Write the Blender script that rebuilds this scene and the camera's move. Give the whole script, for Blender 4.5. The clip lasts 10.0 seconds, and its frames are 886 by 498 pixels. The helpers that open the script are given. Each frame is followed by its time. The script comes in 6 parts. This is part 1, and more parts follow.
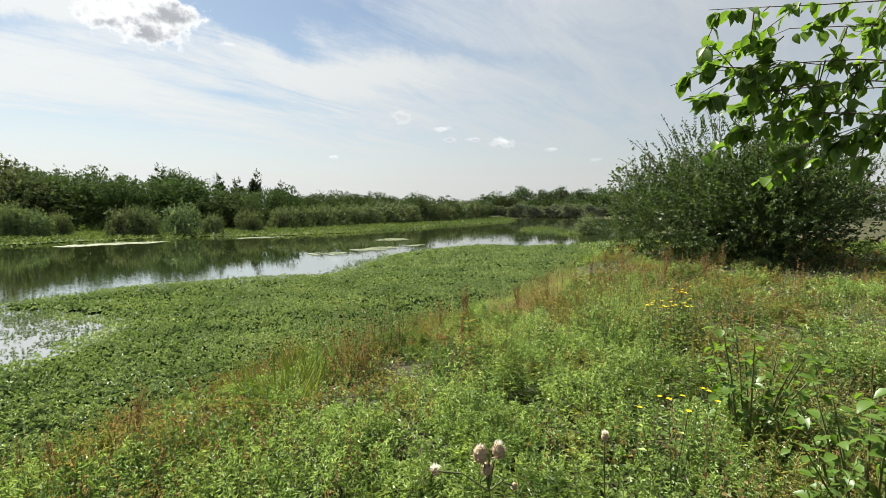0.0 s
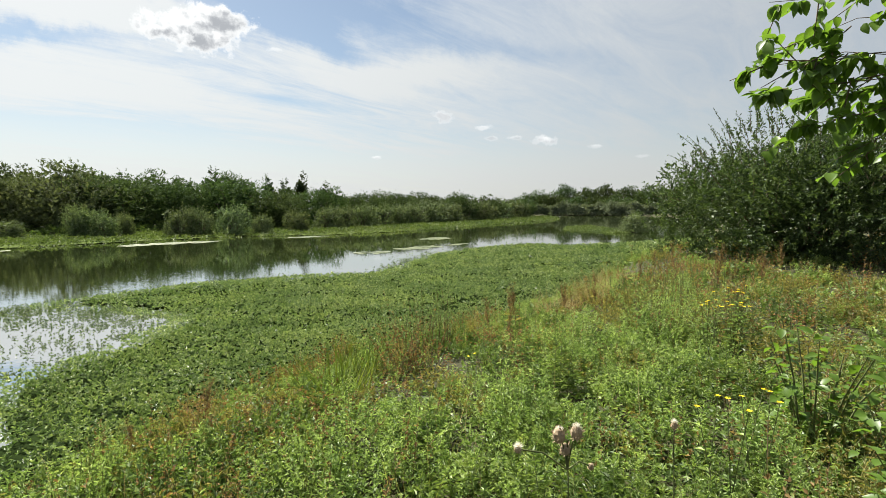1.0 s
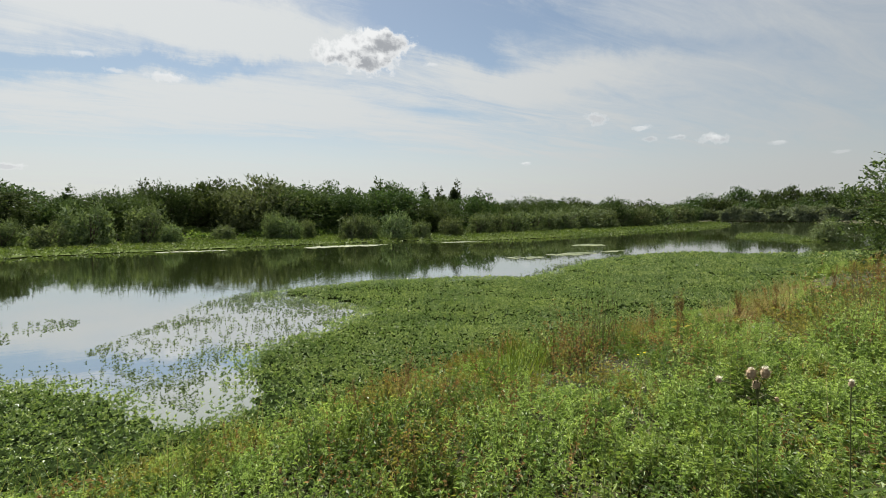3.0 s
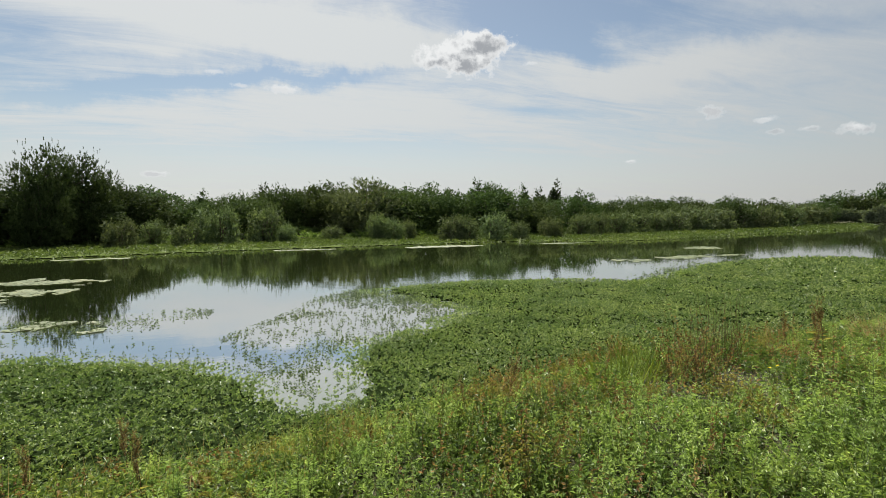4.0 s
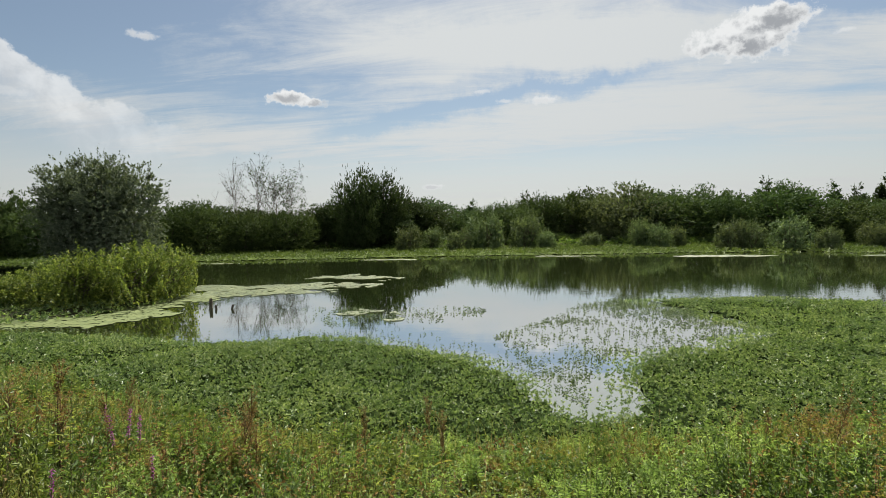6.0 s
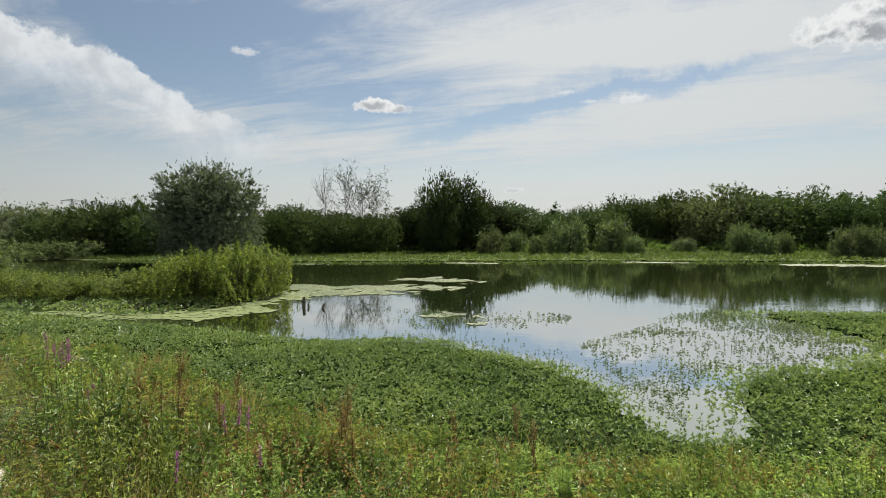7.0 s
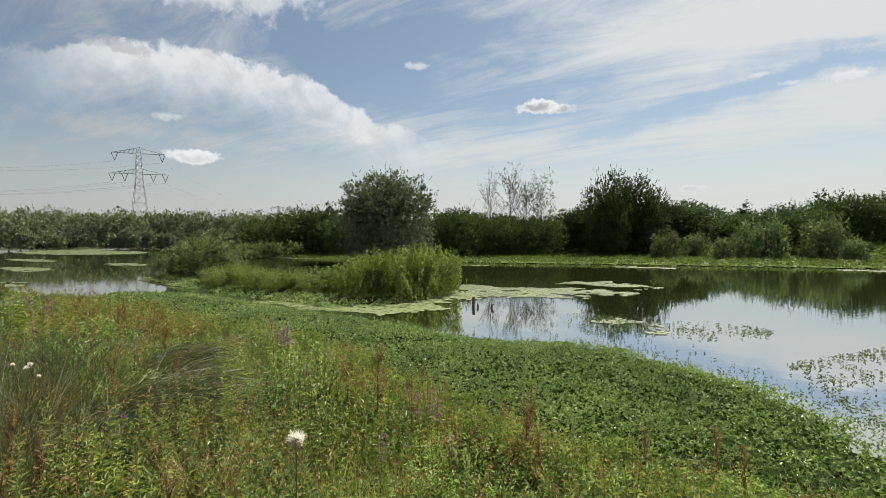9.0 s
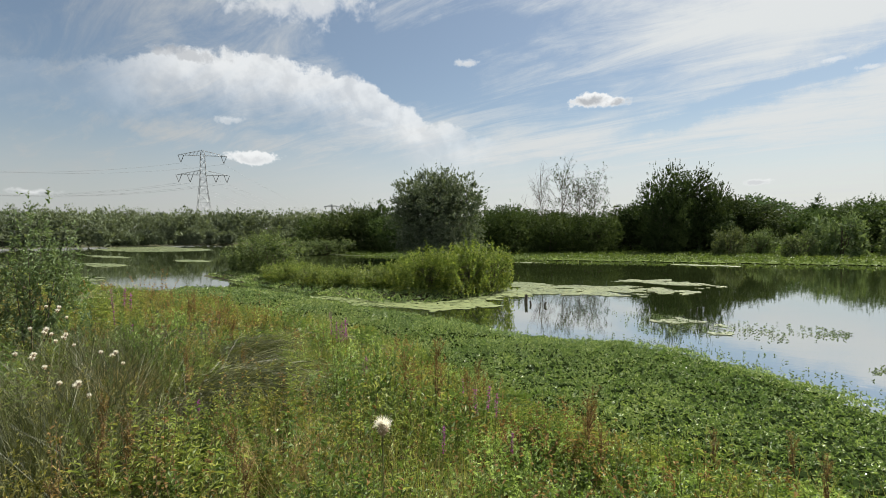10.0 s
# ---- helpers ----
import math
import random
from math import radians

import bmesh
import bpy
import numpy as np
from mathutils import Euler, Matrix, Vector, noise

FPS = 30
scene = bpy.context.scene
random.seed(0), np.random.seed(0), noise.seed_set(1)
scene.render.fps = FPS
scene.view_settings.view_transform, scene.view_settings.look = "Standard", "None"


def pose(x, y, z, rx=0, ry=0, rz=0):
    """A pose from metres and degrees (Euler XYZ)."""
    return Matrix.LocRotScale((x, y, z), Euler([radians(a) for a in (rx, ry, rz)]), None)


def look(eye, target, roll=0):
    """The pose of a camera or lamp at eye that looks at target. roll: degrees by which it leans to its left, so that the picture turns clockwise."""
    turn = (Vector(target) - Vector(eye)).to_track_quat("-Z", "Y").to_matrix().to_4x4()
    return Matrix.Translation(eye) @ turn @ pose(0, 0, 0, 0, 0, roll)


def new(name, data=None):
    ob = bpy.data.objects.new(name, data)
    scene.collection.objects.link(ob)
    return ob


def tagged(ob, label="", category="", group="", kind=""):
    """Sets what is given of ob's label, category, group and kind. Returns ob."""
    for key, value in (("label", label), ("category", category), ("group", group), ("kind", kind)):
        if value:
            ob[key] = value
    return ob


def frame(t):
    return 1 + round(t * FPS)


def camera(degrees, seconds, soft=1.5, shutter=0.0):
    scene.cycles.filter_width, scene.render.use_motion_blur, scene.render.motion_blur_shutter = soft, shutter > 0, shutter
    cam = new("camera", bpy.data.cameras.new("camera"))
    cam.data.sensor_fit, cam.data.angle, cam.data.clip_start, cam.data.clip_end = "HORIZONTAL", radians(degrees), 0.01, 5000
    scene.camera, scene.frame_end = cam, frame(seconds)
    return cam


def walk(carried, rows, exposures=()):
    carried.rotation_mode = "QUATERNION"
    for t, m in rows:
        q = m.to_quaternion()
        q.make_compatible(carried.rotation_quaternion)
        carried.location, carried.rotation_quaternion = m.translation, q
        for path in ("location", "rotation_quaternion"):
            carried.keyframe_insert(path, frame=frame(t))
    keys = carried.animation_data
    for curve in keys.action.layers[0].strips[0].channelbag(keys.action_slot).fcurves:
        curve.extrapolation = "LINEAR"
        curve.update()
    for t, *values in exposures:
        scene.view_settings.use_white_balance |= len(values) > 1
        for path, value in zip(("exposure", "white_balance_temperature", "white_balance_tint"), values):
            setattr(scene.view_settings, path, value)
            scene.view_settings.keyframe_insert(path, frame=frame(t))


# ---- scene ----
cam = camera(82.3, 10.0, soft=0.65)


def aim(yaw, pitch, roll, x, y, z):
    """A camera pose: yaw to the right of north (+y), pitch upwards, degrees; metres."""
    a, p = radians(yaw), radians(pitch)
    eye = (x, y, z)
    return look(eye, (x + math.cos(p) * math.sin(a), y + math.cos(p) * math.cos(a), z + math.sin(p)), roll)


walk(cam, [
    (0.0, aim(52.6, -4.5, 0.2, 0.94, 0.26, 2.30)),
    (0.5, aim(50.9, -4.6, -0.1, 0.90, 0.26, 2.30)),
    (1.0, aim(47.9, -4.6, -0.2, 0.82, 0.27, 2.30)),
    (1.5, aim(43.8, -4.2, -0.4, 0.58, 0.16, 2.30)),
    (2.0, aim(39.35, -3.82, -0.5, 0.335, 0.01, 2.30)),
    (2.2, aim(37.9, -3.78, -0.5, 0.30, 0.0, 2.30)),
    (3.3, aim(28.5, -3.82, -0.4, 0.19, 0.004, 2.30)),
    (3.5, aim(26.57, -3.79, -0.4, 0.165, 0.01, 2.295)),
    (4.0, aim(20.3, -3.63, -0.5, 0.114, 0.034, 2.287)),
    (4.5, aim(12.64, -3.36, -0.75, 0.05, 0.058, 2.275)),
    (5.0, aim(4.71, -3.14, -0.9, -0.018, 0.063, 2.275)),
    (5.5, aim(-2.23, -2.93, -0.95, -0.083, 0.058, 2.278)),
    (5.7, aim(-4.75, -2.76, -0.95, -0.10, 0.054, 2.282)),
    (6.8, aim(-15.36, -2.2, -0.5, -0.205, 0.046, 2.308)),
    (7.0, aim(-17.11, -2.08, -0.45, -0.227, 0.043, 2.309)),
    (7.5, aim(-21.59, -1.77, -0.33, -0.28, 0.025, 2.313)),
    (8.0, aim(-26.25, -1.61, -0.3, -0.322, 0.0, 2.314)),
    (8.5, aim(-30.94, -1.58, -0.35, -0.367, -0.015, 2.311)),
    (9.0, aim(-35.28, -1.67, -0.49, -0.408, -0.029, 2.302)),
    (9.5, aim(-38.7, -1.78, -0.61, -0.44, -0.055, 2.296)),
    (10.0, aim(-40.9, -1.92, -0.67, -0.462, -0.082, 2.289)),
], [(0.0, 1.68), (1.0, 1.66), (1.5, 1.58), (2.0, 1.47), (3.5, 1.32), (5.5, 1.28), (7.5, 1.30), (9.5, 1.38), (10.0, 1.41)])

# ---- light ----
SUN_AZ, SUN_EL = 6.0, 52.0
SUN_POWER, SKY_POWER = 5.0, 0.05
lamp = bpy.data.lights.new("sun", "SUN")
lamp.energy, lamp.angle, lamp.color = SUN_POWER, radians(0.6), (1.0, 0.95, 0.86)
sun = new("sun", lamp)
a, e = radians(SUN_AZ), radians(SUN_EL)
sun.matrix_world = look((200 * math.sin(a) * math.cos(e), 200 * math.cos(a) * math.cos(e), 200 * math.sin(e)), (0, 0, 0))


class Nodes:
    """Short forms to wire shader nodes."""

    def __init__(self, tree):
        self.t = tree
        tree.nodes.clear()

    def add(self, kind):
        return self.t.nodes.new(kind)

    def put(self, socket, v):
        if isinstance(v, bpy.types.NodeSocket):
            self.t.links.new(v, socket)
        else:
            socket.default_value = v

    def math(self, op, a, b=0.0, clamp=False):
        n = self.add("ShaderNodeMath")
        n.operation, n.use_clamp = op, clamp
        self.put(n.inputs[0], a)
        self.put(n.inputs[1], b)
        return n.outputs[0]

    def vec(self, op, a, b=(0, 0, 0)):
        n = self.add("ShaderNodeVectorMath")
        n.operation = op
        self.put(n.inputs[0], a)
        self.put(n.inputs[1], b)
        return n.outputs["Value"] if op in ("DOT_PRODUCT", "LENGTH", "DISTANCE") else n.outputs[0]

    def noise(self, vector, scale, detail=4.0, rough=0.55, distort=0.0):
        n = self.add("ShaderNodeTexNoise")
        self.put(n.inputs["Vector"], vector)
        n.inputs["Scale"].default_value, n.inputs["Detail"].default_value = scale, detail
        n.inputs["Roughness"].default_value, n.inputs["Distortion"].default_value = rough, distort
        return n.outputs[0]

    def ramp(self, fac, stops):
        n = self.add("ShaderNodeValToRGB")
        while len(n.color_ramp.elements) < len(stops):
            n.color_ramp.elements.new(0.5)
        for el, (pos, col) in zip(n.color_ramp.elements, stops):
            el.position, el.color = pos, (*col, 1)
        self.put(n.inputs[0], fac)
        return n.outputs[0]

    def mix(self, fac, a, b, blend="MIX"):
        n = self.add("ShaderNodeMix")
        n.data_type, n.blend_type = "RGBA", blend
        self.put(n.inputs[0], fac)
        for s, v in ((n.inputs[6], a), (n.inputs[7], b)):
            self.put(s, v if isinstance(v, bpy.types.NodeSocket) else (*v, 1))
        return n.outputs[2]

    def smooth(self, v, lo, hi):
        n = self.add("ShaderNodeMapRange")
        n.interpolation_type = "SMOOTHSTEP"
        self.put(n.inputs[0], v)
        n.inputs[1].default_value, n.inputs[2].default_value = lo, hi
        return n.outputs[0]


def way(az, el):
    az, el = radians(az), radians(el)
    return Vector((math.sin(az) * math.cos(el), math.cos(az) * math.cos(el), math.sin(el)))


# Cumulus clouds: azimuth, elevation, half width, half height (degrees), opacity, greyness
CLOUDS = [
    (-57.0, 24.6, 10.5, 4.6, 0.75, 0.25), (22.4, 17.0, 5.2, 2.4, 1.0, 1.0), (24.6, 18.3, 3.2, 2.0, 1.0, 1.0), (19.6, 16.7, 2.9, 1.2, 0.95, 1.0), (-24.2, 13.7, 3.0, 1.15, 1.0, 0.85), (-22.2, 13.4, 2.2, 0.8, 0.9, 0.8),
    (47.9, 10.1, 1.3, 0.9, 0.8, 0.6), (59.1, 7.4, 1.6, 0.75, 0.8, 0.7), (40.4, 5.7, 0.75, 0.35, 0.7, 0.6), (53.5, 7.6, 1.0, 0.45, 0.6, 0.7), (55.9, 7.7, 0.9, 0.4, 0.45, 0.7), (64.5, 6.6, 0.9, 0.4, 0.4, 0.5),
    (52.5, 8.8, 1.3, 0.45, 0.6, 0.2), (3.2, 13.4, 2.0, 0.75, 0.85, 0.2), (-1.0, 13.6, 1.2, 0.4, 0.7, 0.2), (-3.6, 14.6, 1.1, 0.4, 0.5, 0.1), (30.2, 16.1, 1.1, 0.4, 0.5, 0.1),
    (-38.1, 18.2, 1.5, 0.6, 0.75, 0.3), (-61.2, 8.0, 3.2, 1.1, 0.9, 0.35), (-63.6, 11.7, 1.6, 0.6, 0.5, 0.3), (-67.0, 17.5, 4.8, 1.0, 0.6, 1.5), (-79.6, 4.0, 2.4, 0.5, 0.6, 1.0),
    (-9.2, 4.4, 1.4, 0.5, 0.9, 0.5), (-48.5, 12.0, 2.6, 0.7, 0.35, 0.2), (69.0, 5.4, 0.8, 0.3, 0.4, 0.4),
]


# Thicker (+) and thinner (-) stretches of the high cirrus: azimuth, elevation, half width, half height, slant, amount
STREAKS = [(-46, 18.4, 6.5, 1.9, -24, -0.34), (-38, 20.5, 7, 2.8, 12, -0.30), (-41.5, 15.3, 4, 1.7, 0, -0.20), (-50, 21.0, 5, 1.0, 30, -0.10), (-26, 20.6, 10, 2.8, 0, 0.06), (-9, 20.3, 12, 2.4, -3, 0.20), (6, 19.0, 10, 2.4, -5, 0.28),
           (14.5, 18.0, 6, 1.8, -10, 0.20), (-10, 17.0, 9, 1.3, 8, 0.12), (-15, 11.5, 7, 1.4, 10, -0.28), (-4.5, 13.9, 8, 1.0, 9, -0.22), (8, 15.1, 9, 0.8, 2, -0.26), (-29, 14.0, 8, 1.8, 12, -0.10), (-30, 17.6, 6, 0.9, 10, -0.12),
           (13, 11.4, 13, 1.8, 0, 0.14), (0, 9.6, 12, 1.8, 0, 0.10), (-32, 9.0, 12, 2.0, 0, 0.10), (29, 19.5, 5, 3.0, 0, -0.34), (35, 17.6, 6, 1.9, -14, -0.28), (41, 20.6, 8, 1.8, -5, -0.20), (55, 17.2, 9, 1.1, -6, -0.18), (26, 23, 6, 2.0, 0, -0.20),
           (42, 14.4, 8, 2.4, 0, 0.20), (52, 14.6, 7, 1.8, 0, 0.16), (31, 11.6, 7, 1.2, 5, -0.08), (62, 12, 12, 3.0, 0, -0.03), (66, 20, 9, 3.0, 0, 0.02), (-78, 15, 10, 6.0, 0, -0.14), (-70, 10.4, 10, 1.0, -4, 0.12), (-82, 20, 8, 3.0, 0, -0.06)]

# Upper rim of the broad cloud bank in the west: azimuth, elevation
BANK_RIM = [(-100, 15.0), (-76, 15.6), (-70.5, 17.2), (-67.0, 18.4), (-60.9, 18.7), (-54.5, 17.7), (-48.5, 16.3), (-44.8, 13.9), (-41.9, 12.3), (-34.0, 10.3), (-26.0, 9.0)]


def build_sky():
    world = bpy.data.worlds.new("sky")
    world.use_nodes = True
    scene.world = world
    n = Nodes(world.node_tree)
    sky = n.add("ShaderNodeTexSky")
    sky.sky_type, sky.sun_disc, sky.sun_elevation, sky.sun_rotation = "NISHITA", False, radians(SUN_EL), radians(SUN_AZ)
    sky.air_density, sky.dust_density, sky.ozone_density = 1.0, 0.6, 1.5
    d = n.vec("NORMALIZE", n.add("ShaderNodeTexCoord").outputs["Generated"])
    split = n.add("ShaderNodeSeparateXYZ")
    n.put(split.inputs[0], d)
    azimuth = n.math("MULTIPLY", n.math("ARCTAN2", split.outputs[0], split.outputs[1]), 57.2958)
    height = n.math("MULTIPLY", n.math("ARCSINE", split.outputs[2]), 57.2958)

    def swerve(scale, detail, rough):
        """Two noises about zero, to fray outlines."""
        return [n.math("ADD", n.noise(n.vec("ADD", d, (k, 2 * k, 0)), scale, detail, rough), -0.5) for k in (3.0, 7.0)]

    def ellipse(az, el, hw, hh, slant, fray, amount):
        """Place within a slanted ellipse, in units of its half axes."""
        p = n.math("ADD", n.math("ADD", azimuth, -az), n.math("MULTIPLY", fray[0], amount * 2.0))
        q = n.math("ADD", n.math("ADD", height, -el), n.math("MULTIPLY", fray[1], amount))
        c, e = math.cos(radians(slant)), math.sin(radians(slant))
        u = n.math("ADD", n.math("MULTIPLY", p, c / hw), n.math("MULTIPLY", q, e / hw))
        v = n.math("ADD", n.math("MULTIPLY", p, -e / hh), n.math("MULTIPLY", q, c / hh))
        return u, v

    up = n.math("ADD", n.math("MAXIMUM", split.outputs[2], 0.0), 0.09)
    flat = n.add("ShaderNodeCombineXYZ")
    n.put(flat.inputs[0], n.math("DIVIDE", split.outputs[0], up))
    n.put(flat.inputs[1], n.math("DIVIDE", split.outputs[1], up))
    # Streaks of cirrus, drawn out from west-south-west to east-north-east
    m = n.add("ShaderNodeMapping")
    n.put(m.inputs[0], flat.outputs[0])
    m.inputs["Rotation"].default_value = (0, 0, radians(-28))
    m.inputs["Scale"].default_value = (0.30, 1.0, 1.0)
    m.inputs["Location"].default_value = CIRRUS_SHIFT
    broad = n.noise(m.outputs[0], 0.75, 5, 0.6, 0.5)
    fine = n.noise(m.outputs[0], 3.4, 9, 0.70, 0.7)
    cover = n.math("ADD", n.math("MULTIPLY", broad, 0.46), n.math("MULTIPLY", fine, 0.62))
    cover = n.math("ADD", cover, n.math("ADD", n.math("MULTIPLY", split.outputs[0], 0.05), -0.04))
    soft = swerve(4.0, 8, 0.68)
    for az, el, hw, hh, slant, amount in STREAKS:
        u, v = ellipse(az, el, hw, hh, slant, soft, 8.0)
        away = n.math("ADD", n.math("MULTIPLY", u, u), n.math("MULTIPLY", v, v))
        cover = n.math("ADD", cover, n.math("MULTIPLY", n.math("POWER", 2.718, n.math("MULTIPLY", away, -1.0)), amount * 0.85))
    # An even veil in the east
    east = n.math("MULTIPLY", n.smooth(azimuth, 34.0, 62.0), 0.62)
    cover = n.math("ADD", n.math("MULTIPLY", cover, n.math("SUBTRACT", 1.0, east)), n.math("MULTIPLY", east, 0.55))
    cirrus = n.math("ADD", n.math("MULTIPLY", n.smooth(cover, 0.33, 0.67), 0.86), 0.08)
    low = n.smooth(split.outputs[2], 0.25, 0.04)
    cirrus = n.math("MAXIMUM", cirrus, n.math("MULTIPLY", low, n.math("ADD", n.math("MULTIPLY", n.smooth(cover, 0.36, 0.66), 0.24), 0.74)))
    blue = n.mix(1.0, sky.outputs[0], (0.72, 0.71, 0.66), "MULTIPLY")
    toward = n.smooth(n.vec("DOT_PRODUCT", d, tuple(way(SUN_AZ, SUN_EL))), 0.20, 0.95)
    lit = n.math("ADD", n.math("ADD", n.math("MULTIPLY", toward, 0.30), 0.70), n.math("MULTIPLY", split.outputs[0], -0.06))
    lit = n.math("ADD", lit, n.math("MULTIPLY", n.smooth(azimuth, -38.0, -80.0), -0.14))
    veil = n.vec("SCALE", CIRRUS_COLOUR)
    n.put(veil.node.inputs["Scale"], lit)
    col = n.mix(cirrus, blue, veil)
    puff = n.noise(d, 30, 7, 0.62, 0.2)
    lump = n.noise(n.vec("ADD", d, (5, 1, 2)), 22, 5, 0.55, 0.3)
    fray = swerve(16.0, 6, 0.62)
    crumb = n.noise(n.vec("ADD", d, (1, 8, 3)), 75, 6, 0.6, 0.2)
    # The bank: a crisp crest, thinning downwards
    rim = n.ramp(n.math("DIVIDE", n.math("ADD", azimuth, 100.0), 74.0), [((a + 100) / 74, (e / 30,) * 3) for a, e in BANK_RIM])
    under = n.math("SUBTRACT", n.math("MULTIPLY", rim, 30.0), height)
    under = n.math("ADD", n.math("ADD", under, n.math("MULTIPLY", fray[0], 4.0)), n.math("MULTIPLY", n.math("ADD", puff, -0.5), 3.2))
    bank = n.math("MULTIPLY", n.smooth(under, -0.1, 0.7), n.math("ADD", n.math("MULTIPLY", n.smooth(under, 7.0, 1.2), 0.72), 0.06))
    bank = n.math("MULTIPLY", n.math("MULTIPLY", bank, n.smooth(azimuth, -30.0, -46.0)), n.math("ADD", n.math("MULTIPLY", n.smooth(azimuth, -77.0, -66.0), 0.88), 0.12))
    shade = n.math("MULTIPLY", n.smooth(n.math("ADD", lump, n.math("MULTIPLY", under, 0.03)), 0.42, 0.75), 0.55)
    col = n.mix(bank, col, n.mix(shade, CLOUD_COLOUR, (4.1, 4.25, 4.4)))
    for az, el, hw, hh, strength, grey in CLOUDS:
        u, v = ellipse(az, el, hw, hh, 0, fray, 0.6 + 0.75 * hh)
        v = n.math("MAXIMUM", v, n.math("MULTIPLY", v, 1.35 if hh < 3 else 1.0))
        sunk = n.math("MINIMUM", v, n.math("MULTIPLY", v, 1.35))
        away = n.math("POWER", n.math("ADD", n.math("MULTIPLY", u, u), n.math("MULTIPLY", sunk, sunk)), 0.5)
        rough = n.math("ADD", n.math("MULTIPLY", puff, 1.9 if hh > 1.0 else 0.9), n.math("MULTIPLY", crumb, 0.4 if hh > 1.0 else 1.6))
        body = n.math("ADD", n.math("SUBTRACT", 1.0, away), n.math("ADD", rough, -1.15 if hh > 1.0 else -1.25))
        fac = n.math("MULTIPLY", n.smooth(body, 0.0, 0.34 if 1.0 < hh < 3 else 0.7), strength)
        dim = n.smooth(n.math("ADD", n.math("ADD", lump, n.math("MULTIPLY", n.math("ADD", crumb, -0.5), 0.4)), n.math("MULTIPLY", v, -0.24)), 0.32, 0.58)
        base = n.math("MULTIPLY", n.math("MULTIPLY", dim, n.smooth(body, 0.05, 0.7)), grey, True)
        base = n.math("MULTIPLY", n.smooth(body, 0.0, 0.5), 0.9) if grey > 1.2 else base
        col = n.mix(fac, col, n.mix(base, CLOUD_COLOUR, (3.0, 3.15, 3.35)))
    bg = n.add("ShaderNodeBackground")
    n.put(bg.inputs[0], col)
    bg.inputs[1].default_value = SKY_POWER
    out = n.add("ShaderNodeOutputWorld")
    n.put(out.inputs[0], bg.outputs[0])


CIRRUS_SHIFT = (0.3, 1.1, 0)
CIRRUS_COLOUR, CLOUD_COLOUR = (5.92, 6.09, 6.06), (6.9, 7.0, 7.0)
build_sky()

# ---- materials ----


def material(name):
    mat = bpy.data.materials.new(name)
    mat.use_nodes = True
    return mat, Nodes(mat.node_tree)


def finish(n, shader):
    out = n.add("ShaderNodeOutputMaterial")
    n.put(out.inputs[0], shader)


def principled(n, colour, rough, spec=0.5, metal=0.0, normal=None):
    p = n.add("ShaderNodeBsdfPrincipled")
    n.put(p.inputs["Base Color"], colour if isinstance(colour, bpy.types.NodeSocket) else (*colour, 1))
    n.put(p.inputs["Roughness"], rough)
    p.inputs["Specular IOR Level"].default_value, p.inputs["Metallic"].default_value = spec, metal
    if normal:
        n.put(p.inputs["Normal"], normal)
    return p


def bump(n, height, strength, distance):
    b = n.add("ShaderNodeBump")
    n.put(b.inputs["Height"], height)
    b.inputs["Strength"].default_value, b.inputs["Distance"].default_value = strength, distance
    return b.outputs[0]


def leafy(name, dark, mid, light, through_light=0.35, rough=0.45, spec=0.4, patch=0.35, glow=None, swing=0.9, own=0.0):
    """Foliage: each leaf its own tint, broad patches of age and health, light passing through."""
    mat, n = material(name)
    geo = n.add("ShaderNodeNewGeometry")
    tint = n.ramp(geo.outputs["Random Per Island"], [(0.0, dark), (0.55, mid), (1.0, light)])
    where = n.add("ShaderNodeTexCoord").outputs["Object"]
    broad, close = n.noise(where, patch, 3), n.noise(where, 9.0, 2)
    vary = n.math("ADD", n.math("MULTIPLY", broad, swing), n.math("MULTIPLY", close, 0.5))
    hsv = n.add("ShaderNodeHueSaturation")
    n.put(hsv.inputs["Color"], tint)
    own = n.math("MULTIPLY", n.math("ADD", n.add("ShaderNodeObjectInfo").outputs["Random"], -0.5), own)
    n.put(hsv.inputs["Value"], n.math("ADD", n.math("ADD", vary, 0.75 - swing / 2), n.math("MULTIPLY", own, 0.34)))
    n.put(hsv.inputs["Hue"], n.math("ADD", n.math("ADD", n.math("MULTIPLY", broad, -0.06 * swing), 0.5 + 0.03 * swing), n.math("MULTIPLY", own, 0.035)))
    p = principled(n, hsv.outputs[0], rough, spec)
    t = n.add("ShaderNodeBsdfTranslucent")
    n.put(t.inputs[0], n.mix(1.0, hsv.outputs[0], glow or (1.3, 1.35, 0.65), "MULTIPLY"))
    m = n.add("ShaderNodeMixShader")
    m.inputs[0].default_value = through_light
    n.put(m.inputs[1], p.outputs[0])
    n.put(m.inputs[2], t.outputs[0])
    finish(n, m.outputs[0])
    return mat


def plain(name, low, high, scale, rough=0.8, relief=0.01, metal=0.0, spec=0.3):
    mat, n = material(name)
    where = n.add("ShaderNodeTexCoord").outputs["Object"]
    big, small = n.noise(where, scale, 5), n.noise(where, scale * 9, 3)
    col = n.ramp(n.math("ADD", n.math("MULTIPLY", big, 0.65), n.math("MULTIPLY", small, 0.35)), [(0.3, low), (0.7, high)])
    finish(n, principled(n, col, rough, spec, metal, bump(n, small, 0.6, relief)).outputs[0])
    return mat


